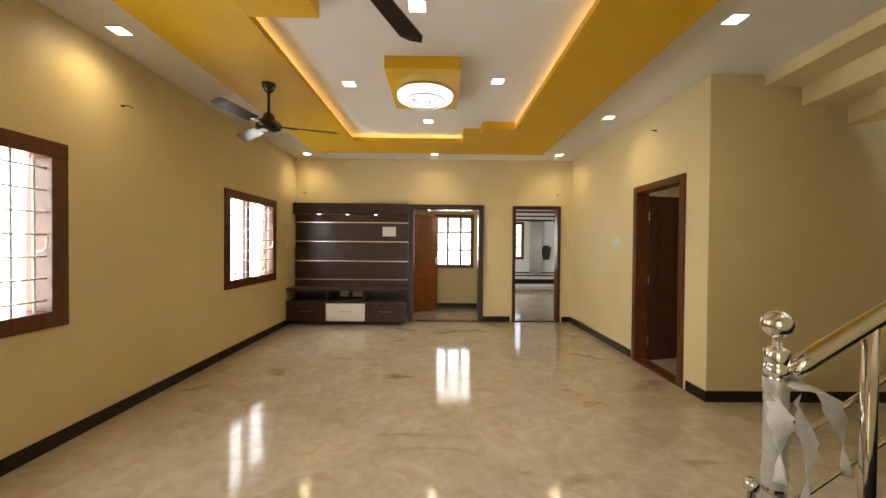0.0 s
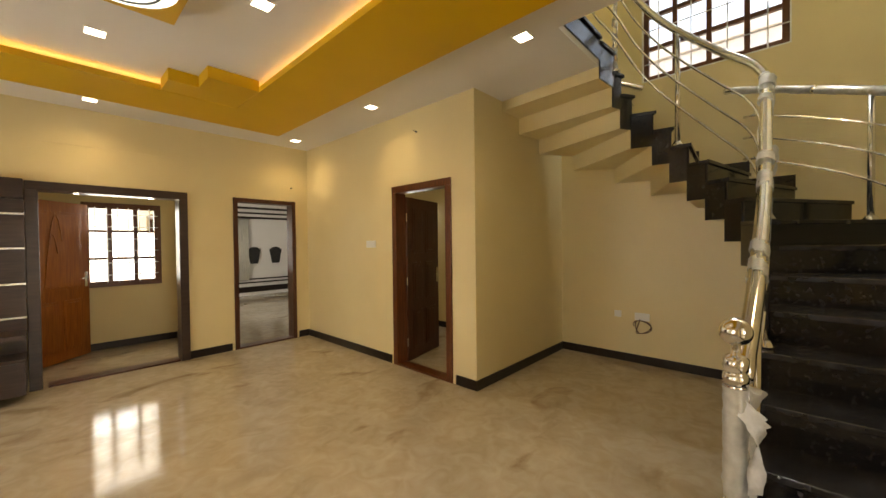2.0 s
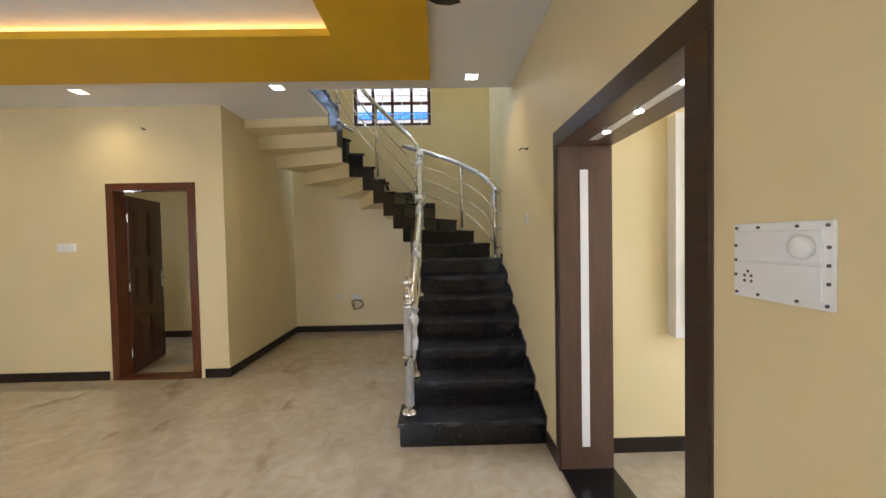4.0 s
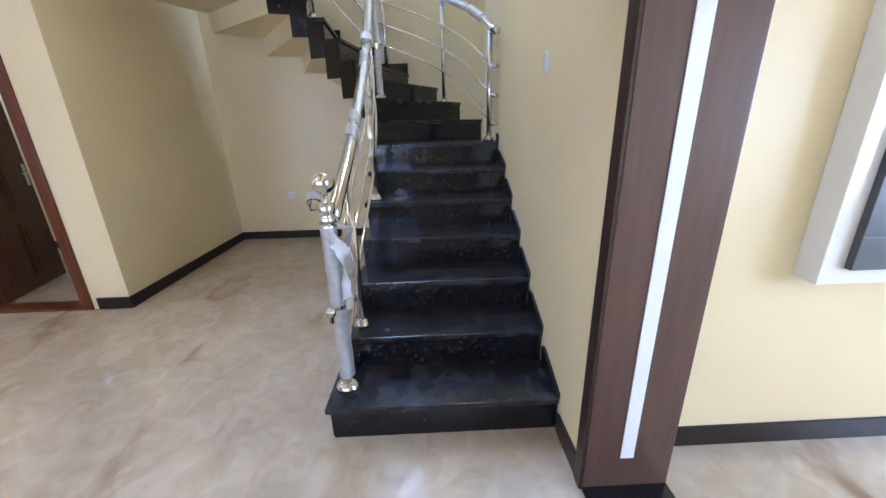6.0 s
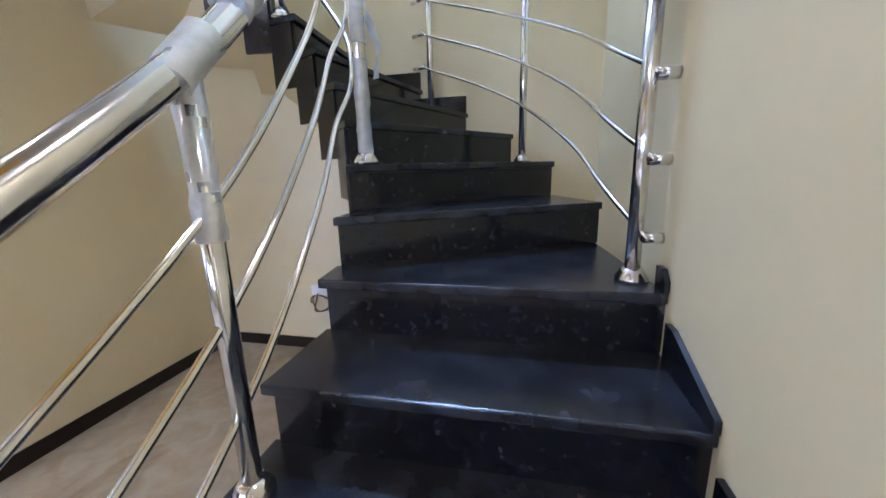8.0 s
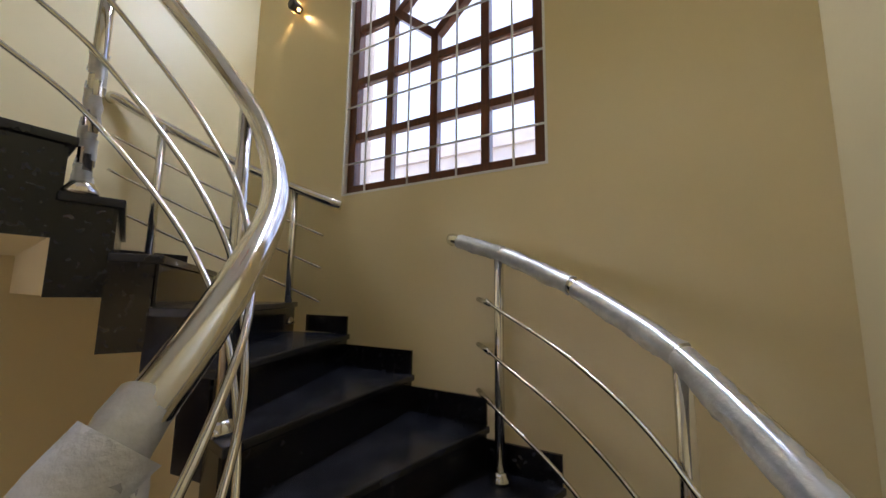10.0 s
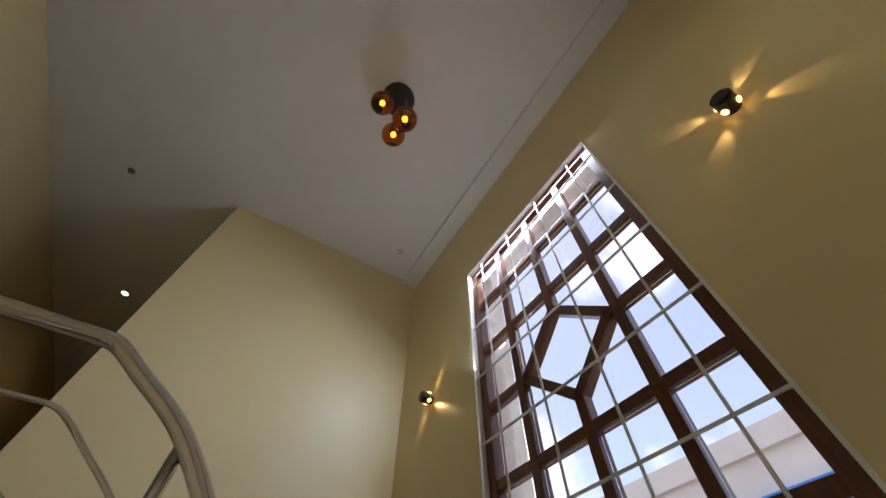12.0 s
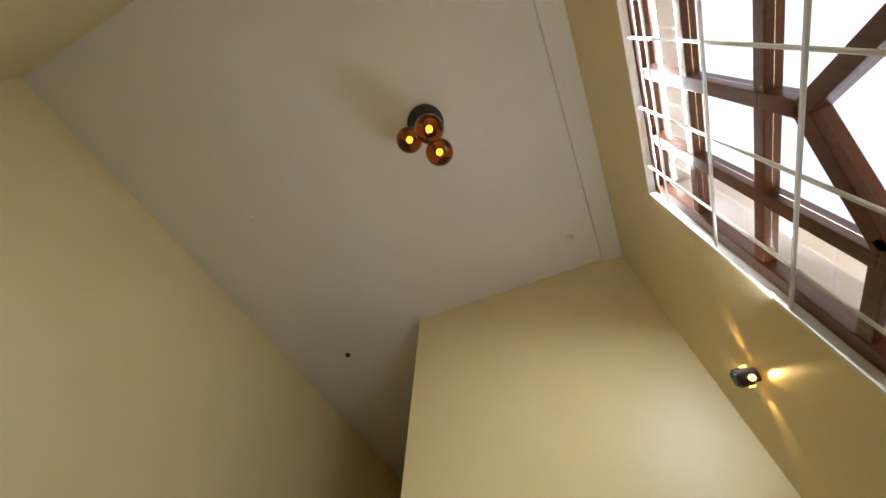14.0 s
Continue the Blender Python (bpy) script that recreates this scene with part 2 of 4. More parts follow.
def mesh_ob(name, bm, mat, smooth=False):
    bmesh.ops.recalc_face_normals(bm, faces=bm.faces)
    me = bpy.data.meshes.new(name)
    bm.to_mesh(me)
    bm.free()
    me.materials.append(mat)
    if smooth:
        for p in me.polygons:
            p.use_smooth = True
    return new(name, me)


def part(name, bm, mat, parent, label="", smooth=False):
    ob = mesh_ob(name, bm, mat, smooth)
    ob.parent = parent
    if parent.type == "EMPTY":
        ob.matrix_parent_inverse = Matrix.Translation(-parent.location)
    if label:
        tagged(ob, label)
    return ob


def thing(name, at, label, category, group="", kind=""):
    ob = new(name)
    ob.location = at
    ob.empty_display_size = 0.1
    return tagged(ob, label, category, group, kind)


def setting(name, bm, mat, label, category="", smooth=False):
    return tagged(mesh_ob(name, bm, mat, smooth), label, category or name.split("_")[0], kind="structure")


def wall_run(name, axis, at0, at1, a0, a1, z0, z1, openings, mat, label):
    """A wall between the planes at0 and at1 of one axis ('x' or 'y'), from a0 to a1 along the other, with openings (a, b, z0, z1) cut through it."""
    bm = bmesh.new()

    def put(p, q, lo, hi):
        if q - p > 1e-4 and hi - lo > 1e-4:
            if axis == "x":
                bm_box(at0, at1, p, q, lo, hi, into=bm)
            else:
                bm_box(p, q, at0, at1, lo, hi, into=bm)
    cur = a0
    for p, q, lo, hi in sorted(openings):
        put(cur, p, z0, z1)
        put(p, q, z0, lo)
        put(p, q, hi, z1)
        cur = q
    put(cur, a1, z0, z1)
    bmesh.ops.remove_doubles(bm, verts=bm.verts, dist=1e-5)
    return setting(name, bm, mat, label, "wall")


# ---- large structure ----
XW, XE, XR, YN, YF, YS = -2.135, 4.86, 2.93, 3.76, 7.17, 0.69
ZC, ZTOP, RISE = 2.97, 6.44, 0.177
ZL = 18 * RISE
LAND = 2.72

setting("floor", bm_box(-6.0, 8.0, -3.4, 13.4, -0.15, 0.0), M_FLOOR, "polished beige marble floor with brown veins", "floor")
setting("ground", bm_box(-400, 400, -400, 400, -0.6, -0.45), M_GROUND, "dusty bare ground around the house", "ground")
W1, W2 = (1.69, 3.06, 0.84, 2.075), (4.96, 6.33, 0.84, 2.075)
wall_run("wall_west", "x", XW - 0.2, XW, -3.3, YF + 0.2, 0, ZC, [W1, W2], M_WALL, "cream painted plaster wall with two windows")
D1, D2 = (-0.02, 1.28, 0.0, 2.12), (1.84, 2.72, 0.0, 2.13)
wall_run("wall_far", "y", YF, YF + 0.15, XW, 3.9, 0, ZC, [D1, D2], M_WALL, "cream painted wall with two doorways")
D3 = (4.07, 5.01, 0.0, 2.14)
wall_run("wall_bath_side", "x", XR, XR + 0.12, YN, YF, 0, ZC, [D3], M_WALL, "cream painted wall with a brown door")
wall_run("wall_alcove_north", "y", YN, YN + 0.12, XR + 0.12, XE, 0, ZTOP, [], M_WALL, "tall cream painted wall beside the staircase")
wall_run("wall_upper_return", "x", XR, XR + 0.12, YN, YN + 0.12, ZC, ZTOP, [], M_WALL, "cream wall end above the landing")
SW = (1.495, 2.765, 3.31, 5.59)
wall_run("wall_east", "x", XE, XE + 0.22, YS - 0.3, YN + 0.12, 0, ZTOP, [SW], M_WALL, "tall cream stairwell wall with a large window")
PO = (-0.095, 1.205, 0.0, 2.12)
wall_run("wall_south", "y", YS - 0.3, YS, XW, 3.2, 0, ZTOP, [PO], M_WALL, "cream painted wall with a wood-lined portal")
setting("wall_south_stair", bm_prism([(3.2, YS - 0.3), (XE, YS - 0.3), (XE, YS - 0.13), (3.2, YS)], 0, ZTOP), M_WALL, "tall cream painted wall of the stairwell", "wall")

# ground-floor ceiling, open above the stairs
setting("ceiling", bm_prism([(XW - 0.2, -3.3), (2.56, -3.3), (2.56, LAND), (3.34, LAND), (3.42, YN - 0.002), (XR + 0.12, YN - 0.002), (XR + 0.12, YF + 0.15), (XW - 0.2, YF + 0.15)], ZC, ZL - 0.02), M_CEIL, "white painted flat ceiling", "ceiling")
setting("floor_upper", bm_prism([(XW, YS), (2.56, YS), (2.56, LAND), (3.34, LAND), (3.42, YN), (XR + 0.12, YN), (XR + 0.12, YF + 2.0), (XW, YF + 2.0)], ZL - 0.018, ZL), M_FLOOR, "polished marble floor of the upper landing", "floor")
setting("ceiling_upper", bm_box(1.2, XE + 0.22, YS - 0.3, 9.3, ZTOP, ZTOP + 0.15), M_CEIL, "white painted ceiling high above the stairs", "ceiling")
wall_run("wall_upper_west", "x", 1.20, 1.36, YS, 9.2, ZL, ZTOP, [], M_WALL, "cream painted wall of the upper hall")
wall_run("wall_upper_north", "y", 9.2, 9.35, 1.2, XR + 0.12, ZL, ZTOP, [], M_WALL, "cream painted end wall of the upper hall")
wall_run("wall_upper_east", "x", XR, XR + 0.12, YN + 0.12, 9.2, ZL, ZTOP, [], M_WALL, "cream painted wall of the upper hall")
setting("beam", bm_box(XE - 0.16, XE, YS, YN, ZTOP - 0.05, ZTOP), M_CEIL, "white ceiling band above the stair window", "beam")

# dining space behind the portal
wall_run("wall_dining_east", "x", 1.34, 1.49, -3.3, YS - 0.3, 0, ZC, [], M_WALL, "cream painted wall of the dining space")
# unseen wall, added to close the dining space and hold the fill lamp
wall_run("wall_dining_south", "y", -3.5, -3.3, XW - 0.2, 1.49, 0, ZC, [(-1.7, 0.9, 0.7, 2.3)], M_WALL, "unseen added wall with a wide opening for the fill lamp")
# foyer and bedroom beyond the far wall
FW = (0.40, 1.26, 0.90, 2.08)
wall_run("wall_foyer_far", "y", 8.65, 8.8, -1.2, 1.62, 0, ZC, [FW], M_WALL, "cream painted foyer wall with a barred window")
# unseen wall, added only to close off the foyer's left side
wall_run("wall_foyer_west", "x", -1.35, -1.2, YF + 0.15, 8.8, 0, ZC, [], M_WALL, "unseen cream side wall added to close the foyer")
wall_run("wall_bedroom_west", "x", 1.46, 1.62, YF + 0.15, 13.0, 0, ZC, [(10.0, 11.2, 0.9, 2.1)], M_WALL, "cream painted wall between foyer and bedroom")
BW = (2.30, 3.38, 0.94, 2.20)
wall_run("wall_bedroom_far", "y", 12.9, 13.05, 1.62, 6.0, 0, ZC, [BW], M_CEIL, "pale bedroom wall with dark stripes")
wall_run("wall_bedroom_east", "x", 6.0, 6.15, YF + 0.15, 13.05, 0, ZC, [], M_CEIL, "pale painted bedroom side wall")
wall_run("wall_bedroom_south", "y", YF, YF + 0.15, 3.9, 6.15, 0, ZC, [], M_CEIL, "pale painted bedroom near wall")
setting("ceiling_rooms", bm_box(-1.35, 6.15, YF + 0.15, 13.05, ZC, ZC + 0.15), M_CEIL, "white painted ceiling of the rooms beyond", "ceiling")
# bathroom behind the brown door
wall_run("wall_bath_east", "x", 4.75, 4.86, YN + 0.12, YF, 0, ZC, [], M_WALL, "cream painted wall behind the brown door")
setting("ceiling_bath", bm_box(XR + 0.12, 4.86, YN + 0.12, YF, ZC - 0.02, ZC + 0.1), M_CEIL, "white ceiling of the small room", "ceiling")

# skirting, butted between corners
for i, (x0, x1, y0, y1) in enumerate([
        (XW, XW + 0.012, YS, YF), (-0.02 + 1.32, 1.80, YF - 0.012, YF), (2.76, XR - 0.012, YF - 0.012, YF), (XR - 0.012, XR, 5.06, YF),
        (XR - 0.012, XR, YN - 0.012, 4.02), (XR, XE - 0.012, YN - 0.012, YN), (XE - 0.012, XE, YS, YN), (1.222, 1.45, YS, YS + 0.012),
        (XW + 0.012, -0.112, YS, YS + 0.012), (1.328, 1.34, -3.3, YS - 0.3), (-1.2, 1.46, 8.638, 8.65), (1.448, 1.46, YF + 0.15, 8.638), (4.738, 4.75, YN + 0.12, YF)]):
    setting("baseboard", bm_box(x0, x1, y0, y1, 0, 0.10, 0.002), M_SKIRT, "dark brown tile skirting along the wall", "baseboard")


# ---- mustard ceiling band with cove light ----
BX0, BX1, BY0, BY1 = -1.50, 2.13, 1.48, 6.33
IX0, IX1, IY0, IY1 = -0.75, 1.43, 2.14, 5.66
band = thing("ceiling_band", (0.3, 4.0, ZC), "mustard yellow dropped ceiling band with hidden cove light", "ceiling band", kind="structure")
bm = bmesh.new()
ZB = 2.865
for x0, x1, y0, y1 in ((BX0, IX0, BY0, BY1), (IX1, BX1, BY0, BY1), (IX0, IX1, BY0, IY0), (IX0, IX1, IY1, BY1)):
    bm_box(x0, x1, y0, y1, ZB, ZB + 0.05, into=bm)
part("panel", bm, M_YELLOW, band)
bm = bmesh.new()
for x0, x1, y0, y1 in ((BX0 + 0.1, BX0 + 0.25, BY0 + 0.1, BY1 - 0.1), (BX1 - 0.25, BX1 - 0.1, BY0 + 0.1, BY1 - 0.1), (BX0 + 0.25, BX1 - 0.25, BY0 + 0.1, BY0 + 0.25), (BX0 + 0.25, BX1 - 0.25, BY1 - 0.25, BY1 - 0.1)):
    bm_box(x0, x1, y0, y1, ZB + 0.05, ZC, into=bm)
part("hanger", bm, M_YELLOW, band)
for x0, x1, y0, y1 in ((0.80, 1.42, 5.36, 5.659), (1.02, 1.43, 5.08, 5.359), (IX0, -0.30, 2.50, 2.86), (IX0 + 0.001, -0.05, 2.142, 2.499)):
    part("stepped_block", bm_box(x0, x1, y0, y1, ZB + 0.002, ZC - 0.002, 0.003), M_YELLOW, band)
for x0, x1, y0, y1 in ((IX0 - 0.10, IX0 - 0.085, IY0, IY1), (IX1 + 0.085, IX1 + 0.10, IY0, IY1), (IX0, IX1, IY0 - 0.10, IY0 - 0.085), (IX0, IX1, IY1 + 0.085, IY1 + 0.10)):
    part("cove_strip", bm_box(x0, x1, y0, y1, ZB + 0.051, ZB + 0.063), M_COVE, band, "warm glowing cove strip")

# lamp square with round glowing diffuser
lamp = thing("ceiling_light", (0.33, 3.87, ZC), "round glowing ceiling light on a yellow square panel", "ceiling light")
part("panel", bm_box(0.02, 0.66, 3.51, 4.40, 2.862, ZC, 0.004), M_YELLOW, lamp, "mustard yellow square panel")
part("diffuser", bm_lathe([(0.24, 0), (0.265, -0.02), (0.262, -0.05), (0.22, -0.068), (0.10, -0.075), (0.001, -0.076)], 40, (0.34, 4.0, 2.861)), M_RING, lamp, "white glowing round diffuser", True)
part("rim", bm_lathe([(0.272, 0.0), (0.278, -0.012), (0.270, -0.02), (0.262, -0.012)], 40, (0.34, 4.0, 2.861)), M_SILVER, lamp, "", True)
bm = bmesh.new()
ring = [(0.185 * math.cos(a), 0.185 * math.sin(a)) for a in [2 * math.pi * i / 36 for i in range(37)]]
for (a, b), (c, d) in zip(ring, ring[1:]):
    bm_cyl((0.34 + a, 4.0 + b, 2.788), (0.34 + c, 4.0 + d, 2.788), 0.006, 6, into=bm)
for p, q in (((-.12, -.06), (-.03, .11)), ((-.03, .11), (.10, .07)), ((.10, .07), (.13, -.09)), ((.06, .02), (.02, -.10)), ((-.12, -.06), (-.02, -.02)), ((-.02, -.02), (.06, .02))):
    bm_cyl((0.34 + p[0], 4.0 + p[1], 2.785), (0.34 + q[0], 4.0 + q[1], 2.785), 0.006, 6, into=bm)
part("pattern", bm, M_GREY, lamp, "dark line pattern on the diffuser")


# ---- recessed spots ----
def downlight(x, y, z=ZC, s=0.055, first=[]):
    if first and s == 0.055:
        return copy_thing(first[0], pose(x, y, z))
    ob = thing("downlight", (x, y, z), "small square recessed LED downlight, lit", "downlight", "recessed ceiling downlights")
    bm = bmesh.new()
    for a, b, c, d in ((-1, 1, -1, -0.86), (-1, 1, 0.86, 1), (-1, -0.86, -0.86, 0.86), (0.86, 1, -0.86, 0.86)):
        bm_box(x + a * s * 1.12, x + b * s * 1.12, y + c * s * 1.12, y + d * s * 1.12, z - 0.006, z, into=bm)
    part("frame", bm, M_PLAST, ob)
    part("diffuser", bm_box(x - s * .95, x + s * .95, y - s * .95, y + s * .95, z - 0.004, z - 0.001), M_SPOT, ob, "glowing white diffuser")
    d = bpy.data.lights.new("downlight_lamp", "SPOT")
    d.energy, d.color, d.spot_size, d.spot_blend, d.shadow_soft_size = 6.3, WARM, radians(146), 1.0, 0.05
    lo = new("downlight_lamp", d)
    lo.location = (x, y, z - 0.012)
    lo.parent = ob
    lo.matrix_parent_inverse = Matrix.Translation(-ob.location)
    if s == 0.055:
        first.append(ob)
    return ob


# the downlight at (-1.88, 1.2) is unseen, added to the others
for x, y in ((-1.88, 3.21), (-1.82, 6.85), (0.40, 6.75), (2.54, 6.72), (2.53, 4.88), (2.49, 2.96), (2.31, 1.10), (-1.88, 1.2), (-0.40, 4.05), (1.03, 3.95), (0.34, 5.10), (0.33, 2.88)):
    downlight(x, y)


# ---- windows of the west wall ----
def barred_window(name, y0, y1, z0, z1, x_in, label):
    ob = thing(name, (x_in, (y0 + y1) / 2, z0), label, "window", "", "structure")
    cw = 0.10
    for a, b, c, d in ((y0 - 0.01, y1 + 0.01, z1 - cw, z1 + 0.01), (y0 - 0.01, y1 + 0.01, z0 - 0.01, z0 + cw)):
        part("frame", bm_box(x_in - 0.16, x_in + 0.022, a, b, c, d, 0.006), M_WOOD, ob)
    for a, b in ((y0 - 0.01, y0 + cw), (y1 - cw, y1 + 0.01)):
        part("frame", bm_box(x_in - 0.159, x_in + 0.021, a, b, z0 + cw, z1 - cw, 0.006), M_WOOD, ob)
    iy0, iy1, iz0, iz1 = y0 + cw, y1 - cw, z0 + cw, z1 - cw
    mid = (iy0 + iy1) / 2
    part("mullion", bm_box(x_in - 0.14, x_in - 0.06, mid - 0.03, mid + 0.03, iz0, iz1, 0.004), M_WOOD_D, ob)
    for a, b in ((iy0, mid - 0.03), (mid + 0.03, iy1)):
        part("pane", bm_box(x_in - 0.112, x_in - 0.108, a, b, iz0, iz1), M_GLASS, ob).visible_shadow = False
    for i in range(9):
        y = iy0 + (i + 0.5) * (iy1 - iy0) / 9
        part("bar", bm_cyl((x_in - 0.03, y, iz0), (x_in - 0.03, y, iz1), 0.008, 8), M_GRILL, ob)
    for i in range(7):
        z = iz0 + (i + 0.5) * (iz1 - iz0) / 7
        part("bar", bm_cyl((x_in - 0.022, iy0, z), (x_in - 0.022, iy1, z), 0.007, 8), M_GRILL, ob)
    for a in (iy0 + 0.04, iy1 - 0.04):
        part("stay", bm_tube([(x_in - 0.05, a, iz0 + 0.4), (x_in + 0.02, a, iz0 + 0.42), (x_in + 0.03, a, iz0 + 0.5)], 0.007, 8), M_GRILL, ob)
    return ob


barred_window("window_1", *W1, XW, "brown wooden window with white steel grille")
barred_window("window_2", *W2, XW, "brown wooden window with white steel grille")


# ---- stair window ----
sw = thing("window_3", (XE, 2.12, SW[2]), "tall brown wooden stair window with diamond centre and white grille", "window", "", "structure")
y0, y1, z0, z1 = SW
bm = bmesh.new()
for a, b, c, d in ((y1 - 0.012, y1, z0, z1), (y0, y0 + 0.012, z0, z1), (y0 + 0.012, y1 - 0.012, z1 - 0.012, z1), (y0 + 0.012, y1 - 0.012, z0, z0 + 0.012)):
    bm_box(XE - 0.004, XE + 0.029, a, b, c, d, into=bm)
part("reveal", bm, M_WHITE, sw, "white painted reveal")
FX0, FX1 = XE + 0.03, XE + 0.09
bm = bmesh.new()
for a, b, c, d in ((y1 - 0.01, y1, z0, z1), (y0, y0 + 0.01, z0, z1), (y0 + 0.01, y1 - 0.01, z1 - 0.01, z1), (y0 + 0.01, y1 - 0.01, z0, z0 + 0.01)):
    bm_box(FX1 + 0.001, XE + 0.223, a, b, c, d, into=bm)
part("outer_reveal", bm, M_PINK, sw, "pale plastered outer reveal")
fy0, fy1, fz0, fz1 = y0 + 0.012, y1 - 0.012, z0 + 0.012, z1 - 0.012
for a, b, c, d in ((fy0, fy1, fz0, fz0 + 0.055), (fy0, fy1, fz1 - 0.055, fz1), (fy0, fy0 + 0.055, fz0 + 0.055, fz1 - 0.055), (fy1 - 0.055, fy1, fz0 + 0.055, fz1 - 0.055)):
    part("frame", bm_box(FX0, FX1, a, b, c, d, 0.006), M_WOOD, sw)
ys = [fy0 + (fy1 - fy0) * i / 4 for i in range(5)]
zs = [fz0 + (fz1 - fz0) * i / 6 for i in range(7)]
cy, cz, dy, dz = ys[2], zs[3], 0.27, 0.24
for i in (1, 2, 3):
    for j in range(6):
        za, zb = max(zs[j], fz0 + 0.055), min(zs[j + 1], fz1 - 0.055)
        if i == 2 and j == 2:
            zb = cz - dz
        if i == 2 and j == 3:
            za = cz + dz
        part("mullion", bm_box(FX0 + 0.004, FX1 - 0.004, ys[i] - 0.024, ys[i] + 0.024, za, zb, 0.005), M_WOOD, sw)
for j in range(1, 6):
    for i in range(4):
        a, b = (fy0 + 0.055 if i == 0 else ys[i] + 0.024), (fy1 - 0.055 if i == 3 else ys[i + 1] - 0.024)
        if j == 3 and i in (1, 2):
            continue
        part("glazing_bar", bm_box(FX0 + 0.006, FX1 - 0.006, a, b, zs[j] - 0.022, zs[j] + 0.022, 0.005), M_WOOD, sw)
ring = [(cy + dy, cz), (cy, cz + dz), (cy - dy, cz), (cy, cz - dz)]
for (a, b), (c, d) in zip(ring, ring[1:] + ring[:1]):
    v = Vector((0, c - a, d - b))
    bm = bm_box(-0.026, 0.026, -0.024, 0.024, -v.length / 2 - 0.01, v.length / 2 + 0.01, 0.004)
    bmesh.ops.transform(bm, matrix=Matrix.Translation(((FX0 + FX1) / 2, (a + c) / 2, (b + d) / 2)) @ Matrix.Rotation(math.atan2(-v.y, v.z), 4, "X"), verts=bm.verts)
    part("diamond_bar", bm, M_WOOD, sw)
part("pane", bm_box(XE + 0.058, XE + 0.062, ys[1] + 0.0241, ys[3] - 0.0241, zs[2] + 0.0221, zs[4] - 0.0221), M_GLASS, sw).visible_shadow = False
for i in range(4):
    for j in range(6):
        if i in (1, 2) and j in (2, 3):
            continue
        part("pane", bm_box(XE + 0.058, XE + 0.062, ys[i] + 0.0241, ys[i + 1] - 0.0241, zs[j] + 0.0221, zs[j + 1] - 0.0221), M_GLASS, sw).visible_shadow = False
for i in range(4):
    y = (ys[i] + ys[i + 1]) / 2
    part("bar", bm_cyl((XE + 0.016, y, z0 + 0.01), (XE + 0.016, y, z1 - 0.01), 0.006, 8), M_GRILL, sw)
for i in range(6):
    z = (zs[i] + zs[i + 1]) / 2
    part("bar", bm_box(XE + 0.001, XE + 0.009, y0 + 0.005, y1 - 0.005, z - 0.0045, z + 0.0045), M_GRILL, sw)


# ---- staircase ----
CX, CY, RI = 3.38, 2.20, 0.57


def on(r, deg):
    return (CX + r * math.cos(radians(deg)), CY + r * math.sin(radians(deg)))


STAIR_Y = YS + 0.002
lines = {}
for k, x in ((1, 1.48), (2, 1.77), (3, 2.055), (4, 2.32), (5, 2.585), (6, 2.84), (7, 3.14)):
    lines[k] = ((x, 1.725 if k == 1 else 1.667), (x, STAIR_Y))
outer = {8: (3.78, 0.75), 9: (4.22, 0.92), 10: (4.58, 1.15), 11: (XE, 1.48), 12: (XE, 1.81), 13: (XE, 2.225), 14: (XE, 2.68), 15: (4.78, 3.05), 16: (4.50, 3.45), 17: (4.12, 3.70), 18: (3.76, YN - 0.002)}
for k, p in ((8, (3.29, 1.69)), (9, (3.39, 1.69)), (10, (3.56, 1.77)), (11, (3.70, 1.88)), (12, (3.80, 2.02)), (13, (3.87, 2.16)), (14, (3.905, 2.30)), (15, (3.89, 2.44)), (16, (3.85, 2.61)), (17, (3.74, 2.67)), (18, (3.61, 2.70))):
    lines[k] = (p, outer[k])
lines[19] = ((3.34, LAND), (3.42, YN - 0.002))

stair = thing("staircase", (2.0, 1.2, 0), "curved staircase of black granite treads with cream sawtooth underside", "staircase", kind="structure")


def step_poly(k, front=0.0, side=0.0):
    """Plan of step k; front: nosing overhang past its riser; side: overhang at the open side."""
    (a, b), (c, d) = lines[k], lines[k + 1]
    a, b, c, d = Vector(a), Vector(b), Vector(c), Vector(d)
    if k == 1:
        c = Vector((c.x, 1.725))
    elif k < 7:
        c = Vector((c.x, a.y))
    f = (b - a).normalized()
    n = Vector((f.y, -f.x))
    if n.dot((c + d) / 2 - (a + b) / 2) > 0:
        n = -n
    s = (a - b).normalized()
    mid = []
    s2 = (c - d).normalized()
    pts = [b + n * front, a + n * front + s * side] + mid + [c + s2 * side, d]
    if k == 10:
        pts.append(Vector((XE, 1.36)))
    return [(p.x, p.y) for p in pts]


